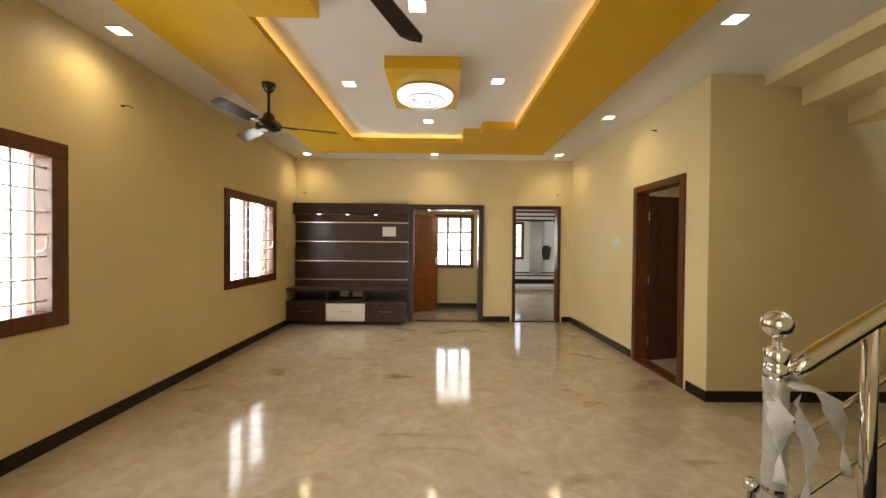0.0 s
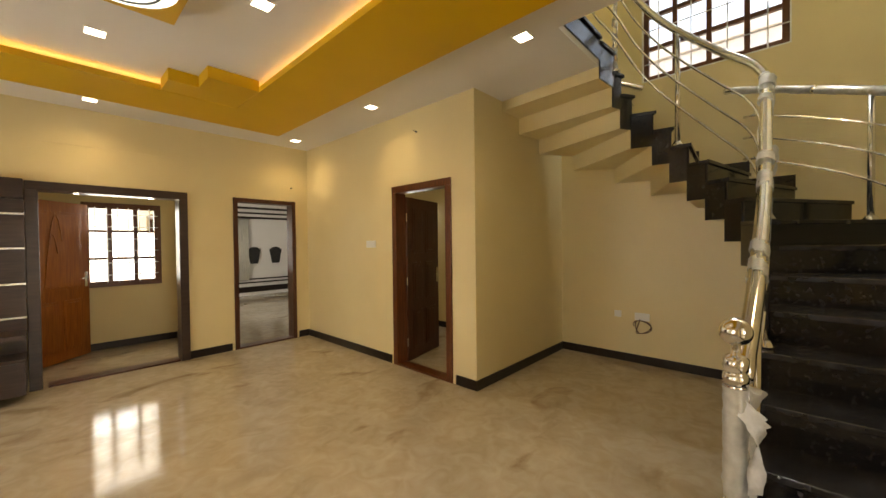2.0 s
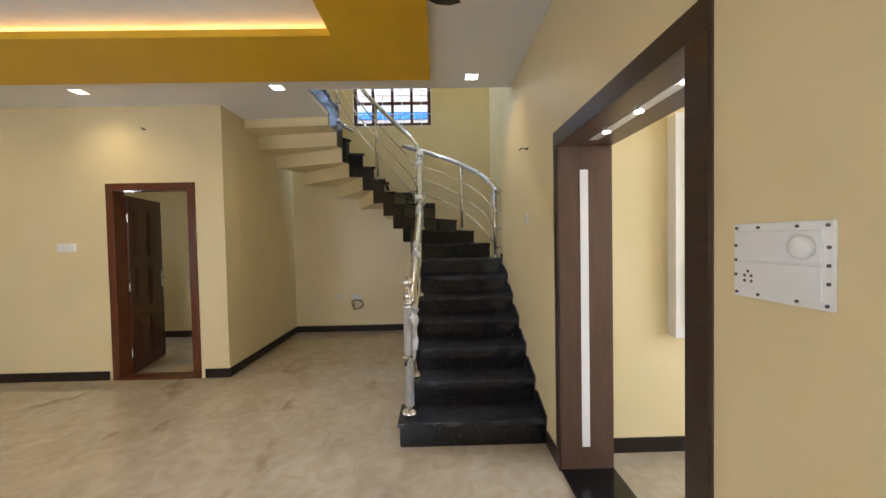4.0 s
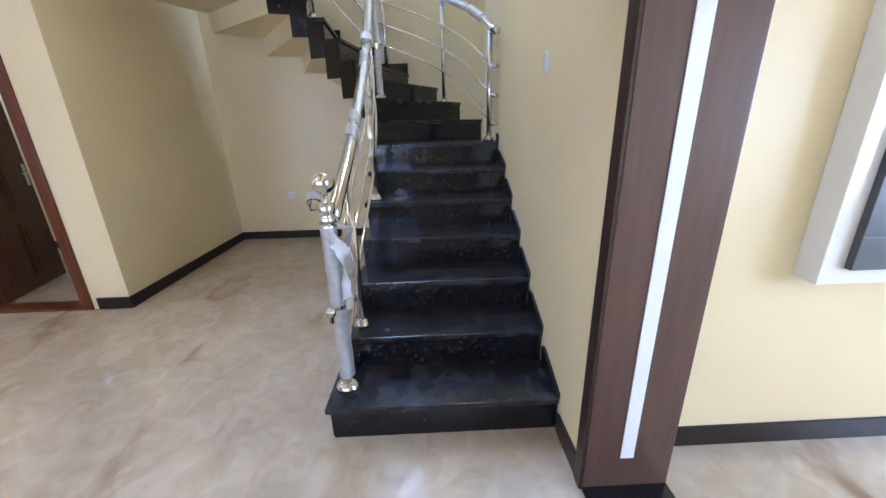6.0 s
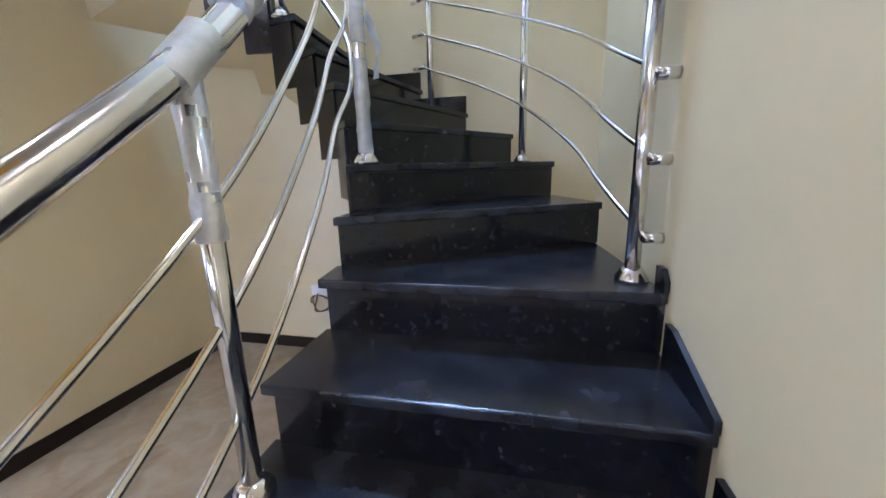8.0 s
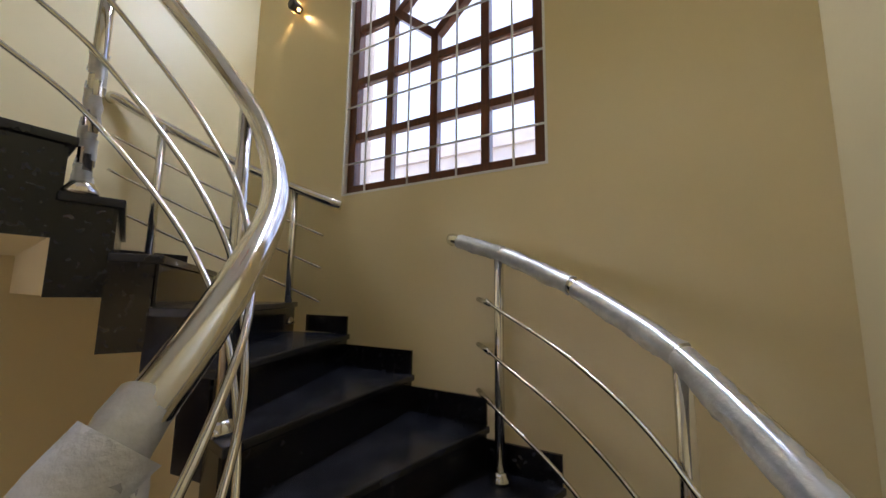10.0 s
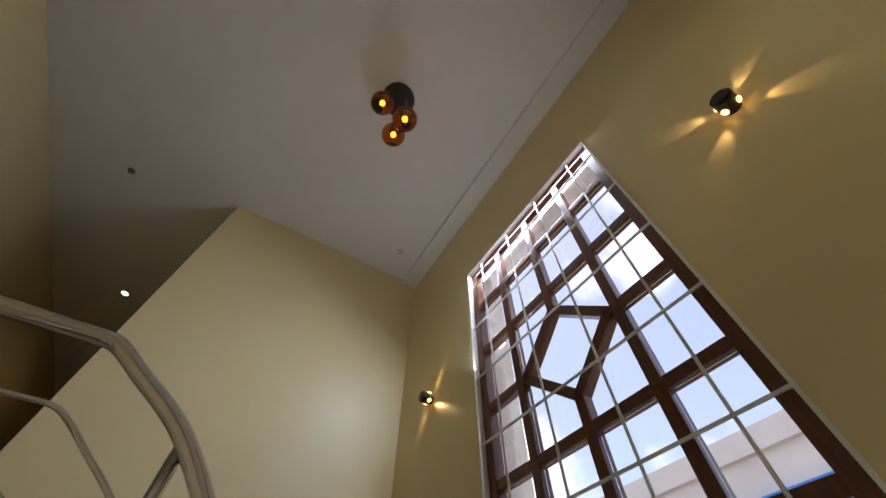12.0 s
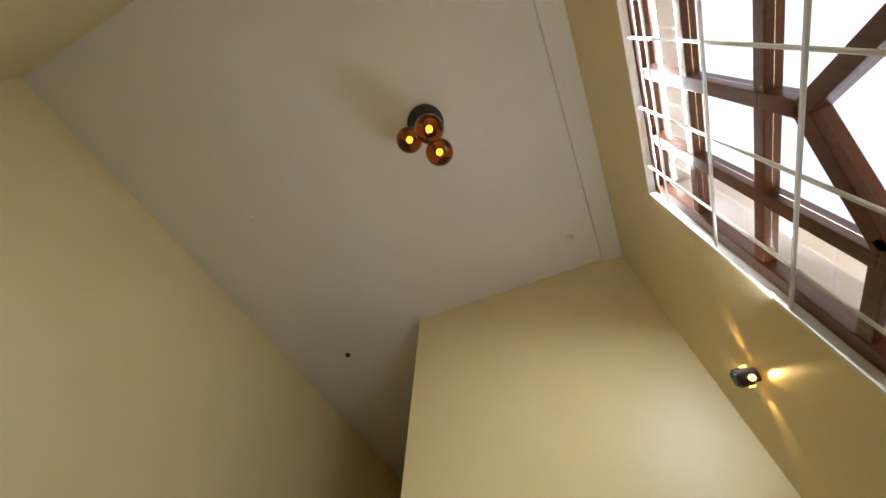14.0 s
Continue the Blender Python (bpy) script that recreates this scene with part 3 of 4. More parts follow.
for k in range(1, 19):
    z = k * RISE
    if k < 19:
        low = 0.0 if k <= 2 else z - RISE - 0.14
        part("step_body", bm_prism(step_poly(k), low, z - 0.03), M_WALL, stair, "cream painted concrete step")
        bm = bm_prism(step_poly(k, 0.03, 0.028), z - 0.03, z)
        bmesh.ops.bevel(bm, geom=bm.edges[:], offset=0.006, segments=2, affect="EDGES", profile=0.6)
        part("tread", bm, M_GRAN_D, stair)
    (a, b) = lines[k]
    a, b = Vector(a), Vector(b)
    f = (b - a).normalized()
    n = Vector((f.y, -f.x))
    (c, d) = lines[min(k + 1, 19)]
    if n.dot((Vector(c) + Vector(d)) / 2 - (a + b) / 2) > 0:
        n = -n
    quad = [a - f * 0.004, b, b + n * 0.012, a - f * 0.004 + n * 0.012]
    part("riser", bm_prism([(p.x, p.y) for p in quad], z - RISE + 0.0005, z - 0.0305), M_GRAN, stair)
    if k < 19:
        # black cladding on the open inner end of the step
        pl = step_poly(k)
        inner = [Vector(p) for p in pl[1:-1]] if k != 10 else [Vector(p) for p in pl[1:-2]]
        bm = bmesh.new()
        low = 0.001 if k <= 2 else z - RISE - 0.145
        for p, q in zip(inner, inner[1:]):
            e = (q - p)
            m = Vector((-e.y, e.x)).normalized() * 0.014
            if m.dot(Vector((CX, CY)) - (p + q) / 2) < 0:
                m = -m
            bm_prism([(v.x, v.y) for v in (p, q, q + m, p + m)], low, z - 0.0305, into=bm)
        part("end_cladding", bm, M_GRAN, stair)
for k in range(1, 8):
    x0, x1, z = lines[k][1][0], lines[k + 1][1][0] if k < 7 else 3.24, k * RISE
    bm = bmesh.new()
    va = [(x0 - 0.03, z), (x1 - 0.06, z), (x1 - 0.06, z + 0.11 if k < 7 else z + 0.06), (x1 - 0.10, z + 0.11 if k < 7 else z + 0.06), (x0 - 0.03, z + 0.03)]
    lo = [bm.verts.new((x, YS + 0.002, zz)) for x, zz in va]
    hi = [bm.verts.new((x, YS + 0.016, zz)) for x, zz in va]
    bm.faces.new(lo)
    bm.faces.new(hi[::-1])
    for i in range(5):
        bm.faces.new((lo[i], hi[i], hi[(i + 1) % 5], lo[(i + 1) % 5]))
    part("skirting", bm, M_GRAN, stair)
for k in (11, 12, 13, 14):
    a = outer[k][1]
    b = outer[k + 1][1] if k < 14 else 2.98
    part("skirting", bm_box(XE - 0.016, XE - 0.001, a - 0.015, b + 0.02, k * RISE, k * RISE + 0.10 + (0.0 if k > 13 else 0.02)), M_GRAN, stair)
for k, p, q in ((16, (4.50, YN), (4.12, YN)), (17, (4.12, YN), (3.76, YN))):
    part("skirting", bm_box(q[0], p[0], YN - 0.016, YN - 0.001, k * RISE, k * RISE + 0.11), M_GRAN, stair)
part("landing_fascia", bm_box(2.56, 3.34, LAND - 0.016, LAND - 0.002, ZL - 0.17, ZL - 0.001), M_GRAN, stair)
part("landing_nosing", bm_box(2.56, 3.335, LAND - 0.035, LAND + 0.22, ZL + 0.001, ZL + 0.028, 0.006), M_GRAN_D, stair)


# ---- railings ----
def collar(x, y, z, ob, r=0.045):
    return part("base_flange", bm_lathe([(r, 0), (r, 0.012), (r * 0.75, 0.03), (0.028, 0.04)], 20, (x, y, z)), M_STEEL, ob, "", True)


def railing(name, label, posts, hand, fracs, offset, rails_to=None):
    """posts: (x, y, base z, top z); hand: points of the handrail; fracs: heights of the thin bars as shares of the posts."""
    ob = thing(name, posts[0][:3], label, "railing", "", "")
    part("handrail", bm_tube(hand, 0.030, 16), M_STEEL, ob, "", True)
    for x, y, zb, zt in posts:
        part("post", bm_cyl((x, y, zb), (x, y, zt), 0.021, 16), M_STEEL, ob, "", True)
        collar(x, y, zb, ob)
    return ob


def drop(hand, d, ox=0.0, oy=0.0):
    return [(x + ox, y + oy, z - d) for x, y, z in hand]


inner_hand = [(1.635, 1.66, 1.005), (2.05, 1.64, 1.29), (2.68, 1.63, 1.755), (3.05, 1.635, 2.13)]
inner_hand += [(3.28, 1.64, 2.385), (3.42, 1.635, 2.54), (3.60, 1.72, 2.74), (3.78, 1.90, 2.95), (3.89, 2.15, 3.22), (3.90, 2.38, 3.47), (3.81, 2.57, 3.72), (3.63, 2.70, 3.96)]
inner_hand += [(3.42, LAND + 0.06, 4.13), (3.31, LAND + 0.08, 4.21), (3.25, LAND + 0.08, 4.23), (3.15, LAND + 0.08, 4.23), (2.62, LAND + 0.08, 4.23)]
p2, p3, p4 = (3.42, 1.635), (3.90, 2.24), (3.66, 2.69)
inner = railing("stair_railing", "curved stainless steel stair railing partly wrapped in torn plastic", [(1.88, 1.64, 2 * RISE, 1.16), (2.68, 1.63, 5 * RISE, 1.745), (*p2, 9 * RISE, 2.54), (*p3, 13 * RISE, 3.31), (*p4, 17 * RISE, 3.92), (2.62, LAND + 0.08, ZL, 4.22)], inner_hand, (), 0)
for d in (0.25, 0.46, 0.67):
    part("thin_rail", bm_tube(drop([(1.68, 1.672, 1.03), (2.05, 1.668, 1.29)] + [(x, y, z) for x, y, z in inner_hand[2:4]] + [((x - CX) * 0.93 + CX, (y - CY) * 0.93 + CY, z) for x, y, z in inner_hand[4:12]] + inner_hand[12:], d), 0.009, 8), M_STEEL, inner, "", True)
NX, NY = 1.61, 1.675
part("newel_post", bm_lathe([(0.030, 0), (0.030, 0.80), (0.028, 0.83)], 20, (NX, NY, RISE)), M_STEEL, inner, "", True)
collar(NX, NY, RISE, inner, 0.06)
part("newel_collar", bm_lathe([(0.034, 0), (0.036, 0.02), (0.034, 0.035), (0.029, 0.04), (0.034, 0.05), (0.036, 0.085), (0.026, 0.095), (0.014, 0.10), (0.014, 0.125)], 20, (NX, NY, RISE + 0.81)), M_STEEL, inner, "", True)
bm = bmesh.new()
bmesh.ops.create_uvsphere(bm, u_segments=28, v_segments=18, radius=0.046, matrix=Matrix.Translation((NX, NY, 1.16)))
part("newel_ball", bm, M_STEEL, inner, "polished steel ball finial", True)
part("stub_knob", bm_lathe([(0.012, 0), (0.012, 0.03), (0.022, 0.035), (0.022, 0.06), (0.012, 0.07)], 14, (NX - 0.06, NY + 0.02, 0.56)), M_STEEL, inner, "", True)

outer_hand = [(3.16, YS + 0.02, 2.015), (3.22, YS + 0.05, 2.05), (3.42, 0.77, 2.15), (3.80, 0.85, 2.33), (4.30, 1.07, 2.57), (4.58, 1.35, 2.74), (4.75, 1.68, 2.89), (XE - 0.03, 1.95, 2.98), (XE, 1.98, 2.985)]
orail = railing("outer_railing", "curved stainless steel railing wrapped in clear plastic beside the stairs", [(3.22, 0.755, 7 * RISE, 2.04), (4.30, 1.07, 9 * RISE, 2.56), (4.76, 1.70, 11 * RISE, 2.89)], outer_hand, (), 0)
for d in (0.24, 0.45, 0.66):
    part("thin_rail", bm_tube(drop([(3.18, 0.735, 2.03), (3.42, 0.80, 2.15), (3.80, 0.88, 2.33), (4.28, 1.10, 2.57), (4.55, 1.37, 2.74), (4.74, 1.70, 2.89), (4.76, 1.76, 2.93)], d), 0.008, 8), M_STEEL, orail, "", True)
for x, y, d in ((3.20, YS, 0.24), (3.20, YS, 0.45), (3.20, YS, 0.66)):
    part("wall_knob", bm_cyl((x, y, 2.03 - d), (x, y + 0.05, 2.03 - d), 0.016, 12), M_STEEL, orail, "", True)
for d in (0.24, 0.45, 0.66):
    part("wall_knob", bm_cyl((XE - 0.10, 1.74, 2.91 - d), (XE, 1.84, 2.93 - d), 0.012, 10), M_STEEL, orail, "", True)

nhand = [(XE, 2.76, 3.25), (XE - 0.06, 2.84, 3.28), (4.66, 3.15, 3.42), (4.42, 3.45, 3.58), (4.15, 3.66, 3.74), (4.04, 3.72, 3.80), (4.02, YN, 3.80)]
nrail = railing("corner_railing", "stainless steel railing across the stairwell corner", [(4.72, 3.02, 14 * RISE + 0.05, 3.37), (4.22, 3.58, 16 * RISE, 3.68)], nhand, (), 0)
for d in (0.22, 0.42, 0.62):
    part("thin_rail", bm_tube(drop(nhand[1:-1], d), 0.008, 8), M_STEEL, nrail, "", True)


# ---- doors and linings ----
def lining(name, axis, at0, at1, a0, a1, z1, w, mat, label, sill=True):
    """A door frame round an opening a0..a1 of a wall between two planes."""
    ob = thing(name, ((a0 + a1) / 2, (at0 + at1) / 2, 0) if axis == "y" else ((at0 + at1) / 2, (a0 + a1) / 2, 0), label, "door frame", "", "structure")

    def bx(p, q, lo, hi, ext=0.0):
        return bm_box(p, q, at0 - ext, at1 + ext, lo, hi, 0.004) if axis == "y" else bm_box(at0 - ext, at1 + ext, p, q, lo, hi, 0.004)
    part("jamb", bx(a0 - 0.003, a0 + w, 0, z1 - w), mat, ob)
    part("jamb", bx(a1 - w, a1 + 0.003, 0, z1 - w), mat, ob)
    part("head", bx(a0 - 0.003, a1 + 0.003, z1 - w, z1 + 0.003, 0.001), mat, ob)
    if sill:
        part("threshold", bx(a0 + w, a1 - w, 0.0005, 0.02), mat, ob)
    return ob


f1 = lining("door_1", "y", YF - 0.035, YF + 0.17, D1[0] - 0.05, D1[1] + 0.02, 2.14, 0.09, M_LAM, "dark walnut portal frame round the foyer opening", False)
part("threshold", bm_box(0.06, 1.2, YF - 0.02, YF + 0.16, 0.0005, 0.018), M_WOOD_D, f1)
for x in (0.3, 0.62, 0.94):
    part("spot", bm_lathe([(0.022, 0), (0.022, -0.006), (0.001, -0.007)], 16, (x, YF + 0.06, 2.0485)), M_SPOT, f1, "small lit spot", True)
lining("door_2", "y", YF - 0.02, YF + 0.165, D2[0], D2[1], 2.13, 0.055, M_WOOD_D, "dark brown wooden frame of the bedroom doorway")
lining("door_3", "x", XR - 0.02, XR + 0.135, D3[0], D3[1], 2.14, 0.075, M_WOOD, "brown polished wooden door frame")


def panel_door(name, hinge, angle, w, h, mat, label, carved=0, handle=M_SILVER):
    """A panelled leaf, hinged at the origin and running along x before it is turned."""
    ob = thing(name, (0, 0, 0), label, "door")
    part("leaf", bm_box(0, w, -0.018, 0.018, 0.012, h, 0.004), mat, ob)
    rows = ((0.14, 0.62), (0.74, 1.22), (1.34, h - 0.13)) if carved == 3 else ((0.14, 0.78), (0.92, h - 0.13))
    for side in (-1, 1):
        for z0_, z1_ in rows:
            cols = ((0.11, w / 2 - 0.035), (w / 2 + 0.035, w - 0.11)) if (carved == 3 or z0_ < 0.5) else ((0.11, w - 0.11),)
            for x0_, x1_ in cols:
                ya, yb = (0.0185, 0.028) if side > 0 else (-0.028, -0.0185)
                part("moulding", bm_box(x0_, x1_, ya, yb, z0_, z1_, 0.006), mat, ob)
                yc, yd = (0.0285, 0.036) if side > 0 else (-0.036, -0.0285)
                part("raised_panel", bm_box(x0_ + 0.035, x1_ - 0.035, yc, yd, z0_ + 0.035, z1_ - 0.035, 0.006), mat, ob)
        if carved == 2:
            s = side * 0.0385
            for r in (0.16, 0.22):
                part("carved_curve", bm_tube([(0.2 + r * 0.6 * t, s, 0.98 + r * 4.0 * math.sin(t * 1.4)) for t in (0.0, 0.35, 0.7, 1.05, 1.4, 1.75)], 0.006, 6), mat, ob)
        s = side * 0.05
        part("handle_plate", bm_box(w - 0.075, w - 0.035, min(s * 0.4, s * 0.6), max(s * 0.4, s * 0.6), 0.93, 1.13, 0.004), handle, ob, "metal handle plate")
        part("handle", bm_tube([(w - 0.055, s * 0.6, 1.05), (w - 0.055, s * 1.2, 1.05), (w - 0.08, s * 1.3, 1.05), (w - 0.16, s * 1.3, 1.045)], 0.009, 8), handle, ob, "", True)
    for z in (0.25, 1.0, h - 0.25):
        part("hinge", bm_cyl((-0.006, -0.012, z - 0.05), (-0.006, -0.012, z + 0.05), 0.008, 10), M_SILVER, ob)
    ob.matrix_basis = pose(*hinge, 0, 0, angle)
    return ob


panel_door("entrance_door", (-0.12, 7.95, 0), 47, 0.82, 2.04, M_TEAK, "open orange teak entrance door with carved panels", 2)
panel_door("bath_door", (XR + 0.13, D3[1] - 0.08, 0), 14, 0.76, 2.03, M_WOOD_D, "open dark brown wooden door with six carved panels", 3)

# wood-lined portal in the south wall
po = thing("portal", (0.47, YS, 0), "brown laminate portal lining with white strips and spots", "portal", "", "structure")
PY0, PY1 = YS - 0.33, YS + 0.004
for x0, x1 in ((1.155, 1.21), (-0.10, -0.002)):
    part("jamb", bm_box(x0, x1, PY0, PY1, 0, 2.03, 0.003), M_LAM2, po)
    part("front_edge", bm_box(x0 + 0.002, x1 + 0.004 if x0 > 0 else x1 - 0.002, PY1 + 0.0005, PY1 + 0.012, 0, 2.029, 0.002), M_LAM, po, "darker brown edge band")
part("head", bm_box(-0.10, 1.21, PY0 - 0.001, PY1 + 0.001, 2.031, 2.125, 0.003), M_LAM2, po)
part("front_edge", bm_box(-0.10, 1.214, PY1 + 0.0015, PY1 + 0.013, 2.0305, 2.126, 0.002), M_LAM, po, "darker brown edge band")
ym = (PY0 + PY1) / 2 + 0.01
part("strip", bm_box(1.1505, 1.1545, ym - 0.025, ym + 0.025, 0.155, 1.885), M_GLOSSW, po, "white inset strip")
part("strip", bm_box(-0.0015, 0.002, ym - 0.025, ym + 0.025, 0.155, 1.885), M_GLOSSW, po, "white inset strip")
part("strip", bm_box(0.08, 1.01, ym - 0.025, ym + 0.025, 2.0265, 2.0305), M_GLOSSW, po, "white inset strip")
for x in (0.23, 0.54, 0.85):
    part("spot", bm_lathe([(0.02, 0), (0.02, -0.004), (0.001, -0.005)], 16, (x, ym, 2.026)), M_SPOT, po, "small lit spot", True)
part("threshold", bm_box(0.0, 1.155, PY0, PY1, 0.0005, 0.012), M_GRAN, po, "black granite threshold")

# framed glass on the dining wall
fr = thing("wall_cabinet", (1.33, -0.6, 0.85), "dark grey framed glass wall cabinet with white surround", "cabinet")
part("surround", bm_box(1.25, 1.339, -1.25, -0.10, 0.80, 2.26, 0.004), M_GLOSSW, fr)
for a, b, c, d in ((-1.18, -0.18, 2.08, 2.2), (-1.18, -0.18, 0.86, 0.98), (-0.28, -0.18, 0.98, 2.08), (-1.18, -1.08, 0.98, 2.08)):
    part("frame", bm_box(1.225, 1.2495, a, b, c, d, 0.003), M_GREY, fr)
part("pane", bm_box(1.236, 1.240, -1.08, -0.28, 0.98, 2.08), M_GLASS, fr)
for z in (1.35, 1.70):
    part("shelf", bm_box(1.241, 1.2495, -1.08, -0.28, z, z + 0.015), M_GLOSSW, fr)


# ---- television wall unit ----
tv = thing("tv_unit", (-1.1, 6.95, 0.08), "dark walnut television unit with silver strips and white drawer", "tv unit")
part("back_panel", bm_box(XW + 0.01, -0.075, YF - 0.05, YF - 0.001, 0.62, 1.945), M_LAM, tv)
part("light_box", bm_box(XW + 0.01, -0.075, YF - 0.16, YF - 0.0015, 1.95, 2.14, 0.004), M_LAM, tv)
part("ledge", bm_box(XW + 0.002, -0.075, YF - 0.175, YF - 0.002, 1.945, 1.9495), M_LAM, tv)
for x in (-1.68, -1.17, -0.66):
    part("spot", bm_lathe([(0.022, 0), (0.022, -0.008), (0.001, -0.009)], 16, (x, YF - 0.10, 1.944)), M_SPOT, tv, "small lit spot", True)
    d = bpy.data.lights.new("unit_spot_lamp", "SPOT")
    d.energy, d.color, d.spot_size, d.spot_blend, d.shadow_soft_size = 0.5, WARM, radians(80), 0.7, 0.02
    lo = new("unit_spot_lamp", d)
    lo.matrix_world = look((x, YF - 0.10, 1.932), (x, YF - 0.02, 1.4))
for z in (1.80, 1.455, 1.10, 0.765):
    part("silver_strip", bm_box(XW + 0.01, -0.075, YF - 0.055, YF - 0.0505, z - 0.009, z + 0.009), M_SILVER, tv)
part("top_shelf", bm_box(XW + 0.004, -0.075, 6.74, YF - 0.052, 0.60, 0.645, 0.004), M_LAM, tv)
part("bottom_shelf", bm_box(XW + 0.004, -0.075, 6.74, YF - 0.052, 0.39, 0.42, 0.004), M_LAM, tv)
part("recess_back", bm_box(XW + 0.03, -0.08, YF - 0.075, YF - 0.053, 0.4205, 0.5995), M_LAM, tv)
for x in (-1.45, -0.78):
    part("divider", bm_box(x - 0.012, x + 0.012, 6.76, YF - 0.076, 0.4205, 0.5995), M_LAM, tv)
part("carcass", bm_box(XW + 0.004, -0.08, 6.77, YF - 0.053, 0.075, 0.3895), M_LAM, tv)
for i, (x0, x1) in enumerate(((XW + 0.004, -1.452), (-1.447, -0.782), (-0.777, -0.08))):
    d = part("drawer", bm_box(x0, x1, 6.75, 6.7695, 0.08, 0.385, 0.003), M_GLOSSW if i == 1 else M_LAM, tv, "white gloss drawer front" if i == 1 else "")
    xm = (x0 + x1) / 2
    part("handle", bm_tube([(xm - 0.09, 6.75, 0.25), (xm - 0.085, 6.73, 0.25), (xm + 0.085, 6.73, 0.25), (xm + 0.09, 6.75, 0.25)], 0.005, 8, 2), M_SILVER, d, "thin silver handle")
for i in range(11):
    part("groove", bm_box(XW + 0.03 + i * 0.19, XW + 0.034 + i * 0.19, 6.7385, 6.7398, 0.602, 0.643), M_FANBR, tv)


def switch_plate(name, at, facing, w, h, label, cat="switch", rows=1, cols=3, screws=False, knob=False):
    """A plate on a wall; facing is the outward normal's axis and sign."""
    ob = thing(name, (0, 0, 0), label, cat)
    part("plate", bm_box(-w / 2, w / 2, -h / 2, h / 2, 0, 0.009, 0.003), M_PLAST, ob)
    for i in range(cols):
        for j in range(rows):
            cw, ch = w * 0.86 / cols, h * 0.80 / rows
            x0_, y0_ = -w * 0.43 + i * cw, -h * 0.40 + j * ch
            part("rocker", bm_box(x0_ + 0.002, x0_ + cw - 0.002, y0_ + 0.002, y0_ + ch - 0.002, 0.0092, 0.0135, 0.002), M_GLOSSW, ob)
    if screws:
        for sx in (-0.46, -0.2, 0.2, 0.46):
            for sy in (-0.44, 0.44):
                part("screw_cap", bm_cyl((sx * w, sy * h, 0.009), (sx * w, sy * h, 0.012), 0.0036, 10), M_GREY, ob)
        for sy in (-0.2, 0.0, 0.2):
            for sx in (-0.47, 0.47):
                part("screw_cap", bm_cyl((sx * w, sy * h, 0.009), (sx * w, sy * h, 0.012), 0.0036, 10), M_GREY, ob)
    if knob:
        part("regulator_knob", bm_lathe([(0.024, 0.0), (0.024, 0.012), (0.018, 0.018), (0.001, 0.019)], 24, (w * 0.28, h * 0.2, 0.0137)), M_PLAST, ob, "", True)
        for dx, dy in ((-0.30, -0.14), (-0.26, -0.20), (-0.34, -0.20), (-0.26, -0.27), (-0.34, -0.27)):
            part("socket_hole", bm_cyl((dx * w, dy * h, 0.0137), (dx * w, dy * h, 0.0142), 0.004, 10), M_GREY, ob)
    turn = {"+y": (90, 0, 180), "-y": (90, 0, 0), "+x": (90, 0, 90), "-x": (90, 0, -90)}[facing]
    ob.matrix_basis = pose(*at, *turn)
    return ob


switch_plate("switchboard", (-0.295, YS + 0.001, 1.408), "+y", 0.23, 0.178, "white modular switchboard with regulator knob and socket", "switch", 2, 1, True, True)
switch_plate("switch", (1.95, YS + 0.001, 1.63), "+y", 0.06, 0.09, "small white switch plate on cream wall", "switch", 1, 1)
switch_plate("switch", (XR - 0.001, 5.46, 1.46), "-x", 0.20, 0.09, "white row of switches beside the door", "switch", 1, 5)
switch_plate("socket", (XE - 0.001, 2.77, 0.56), "-x", 0.16, 0.09, "white socket plate low on the alcove wall", "socket", 1, 2)
switch_plate("socket", (XE - 0.001, 3.04, 0.57), "-x", 0.08, 0.08, "small white socket plate low on the wall", "socket", 1, 1)
switch_plate("socket", (-0.42, YF - 0.051, 1.64), "-y", 0.24, 0.17, "white socket plate on the television panel", "socket", 1, 2)
switch_plate("socket", (-1.22, YF - 0.076, 0.51), "-y", 0.16, 0.10, "white socket plate inside the television unit", "socket", 1, 2)
switch_plate("socket", (-0.98, YF - 0.076, 0.51), "-y", 0.18, 0.10, "white socket plate inside the television unit", "socket", 1, 3)
db = thing("distribution_box", (XW, 6.92, 1.36), "cream painted electrical distribution box on the wall", "electrical box")
part("body", bm_box(XW + 0.001, XW + 0.03, 6.74, 7.10, 1.34, 1.76, 0.006), M_WALL, db)
part("latch", bm_box(XW + 0.0305, XW + 0.036, 7.04, 7.06, 1.54, 1.57), M_GREY, db)
part("door", bm_box(XW + 0.0305, XW + 0.0335, 6.77, 7.03, 1.37, 1.73, 0.001), M_WALL, db)
cord = thing("cord", (XE - 0.03, 2.75, 0.5), "coiled brown wire hanging from the socket", "cord")
part("coil", bm_tube([(XE - 0.02, 2.77 + 0.02 * math.sin(i) + 0.085 * math.cos(i * 0.55), 0.44 + 0.075 * math.sin(i * 0.55)) for i in range(22)] + [(XE - 0.012, 2.79, 0.53)], 0.006, 6, 3), M_WOOD_D, cord, "", True)
hook_places = ((XW, 3.52, 2.53, 1, 0), (2.66, YF, 2.34, 0, -1), (-1.95, YF, 2.34, 0, -1), (XR, 4.58, 2.72, -1, 0), (1.9, YS, 2.2, 0, 1))
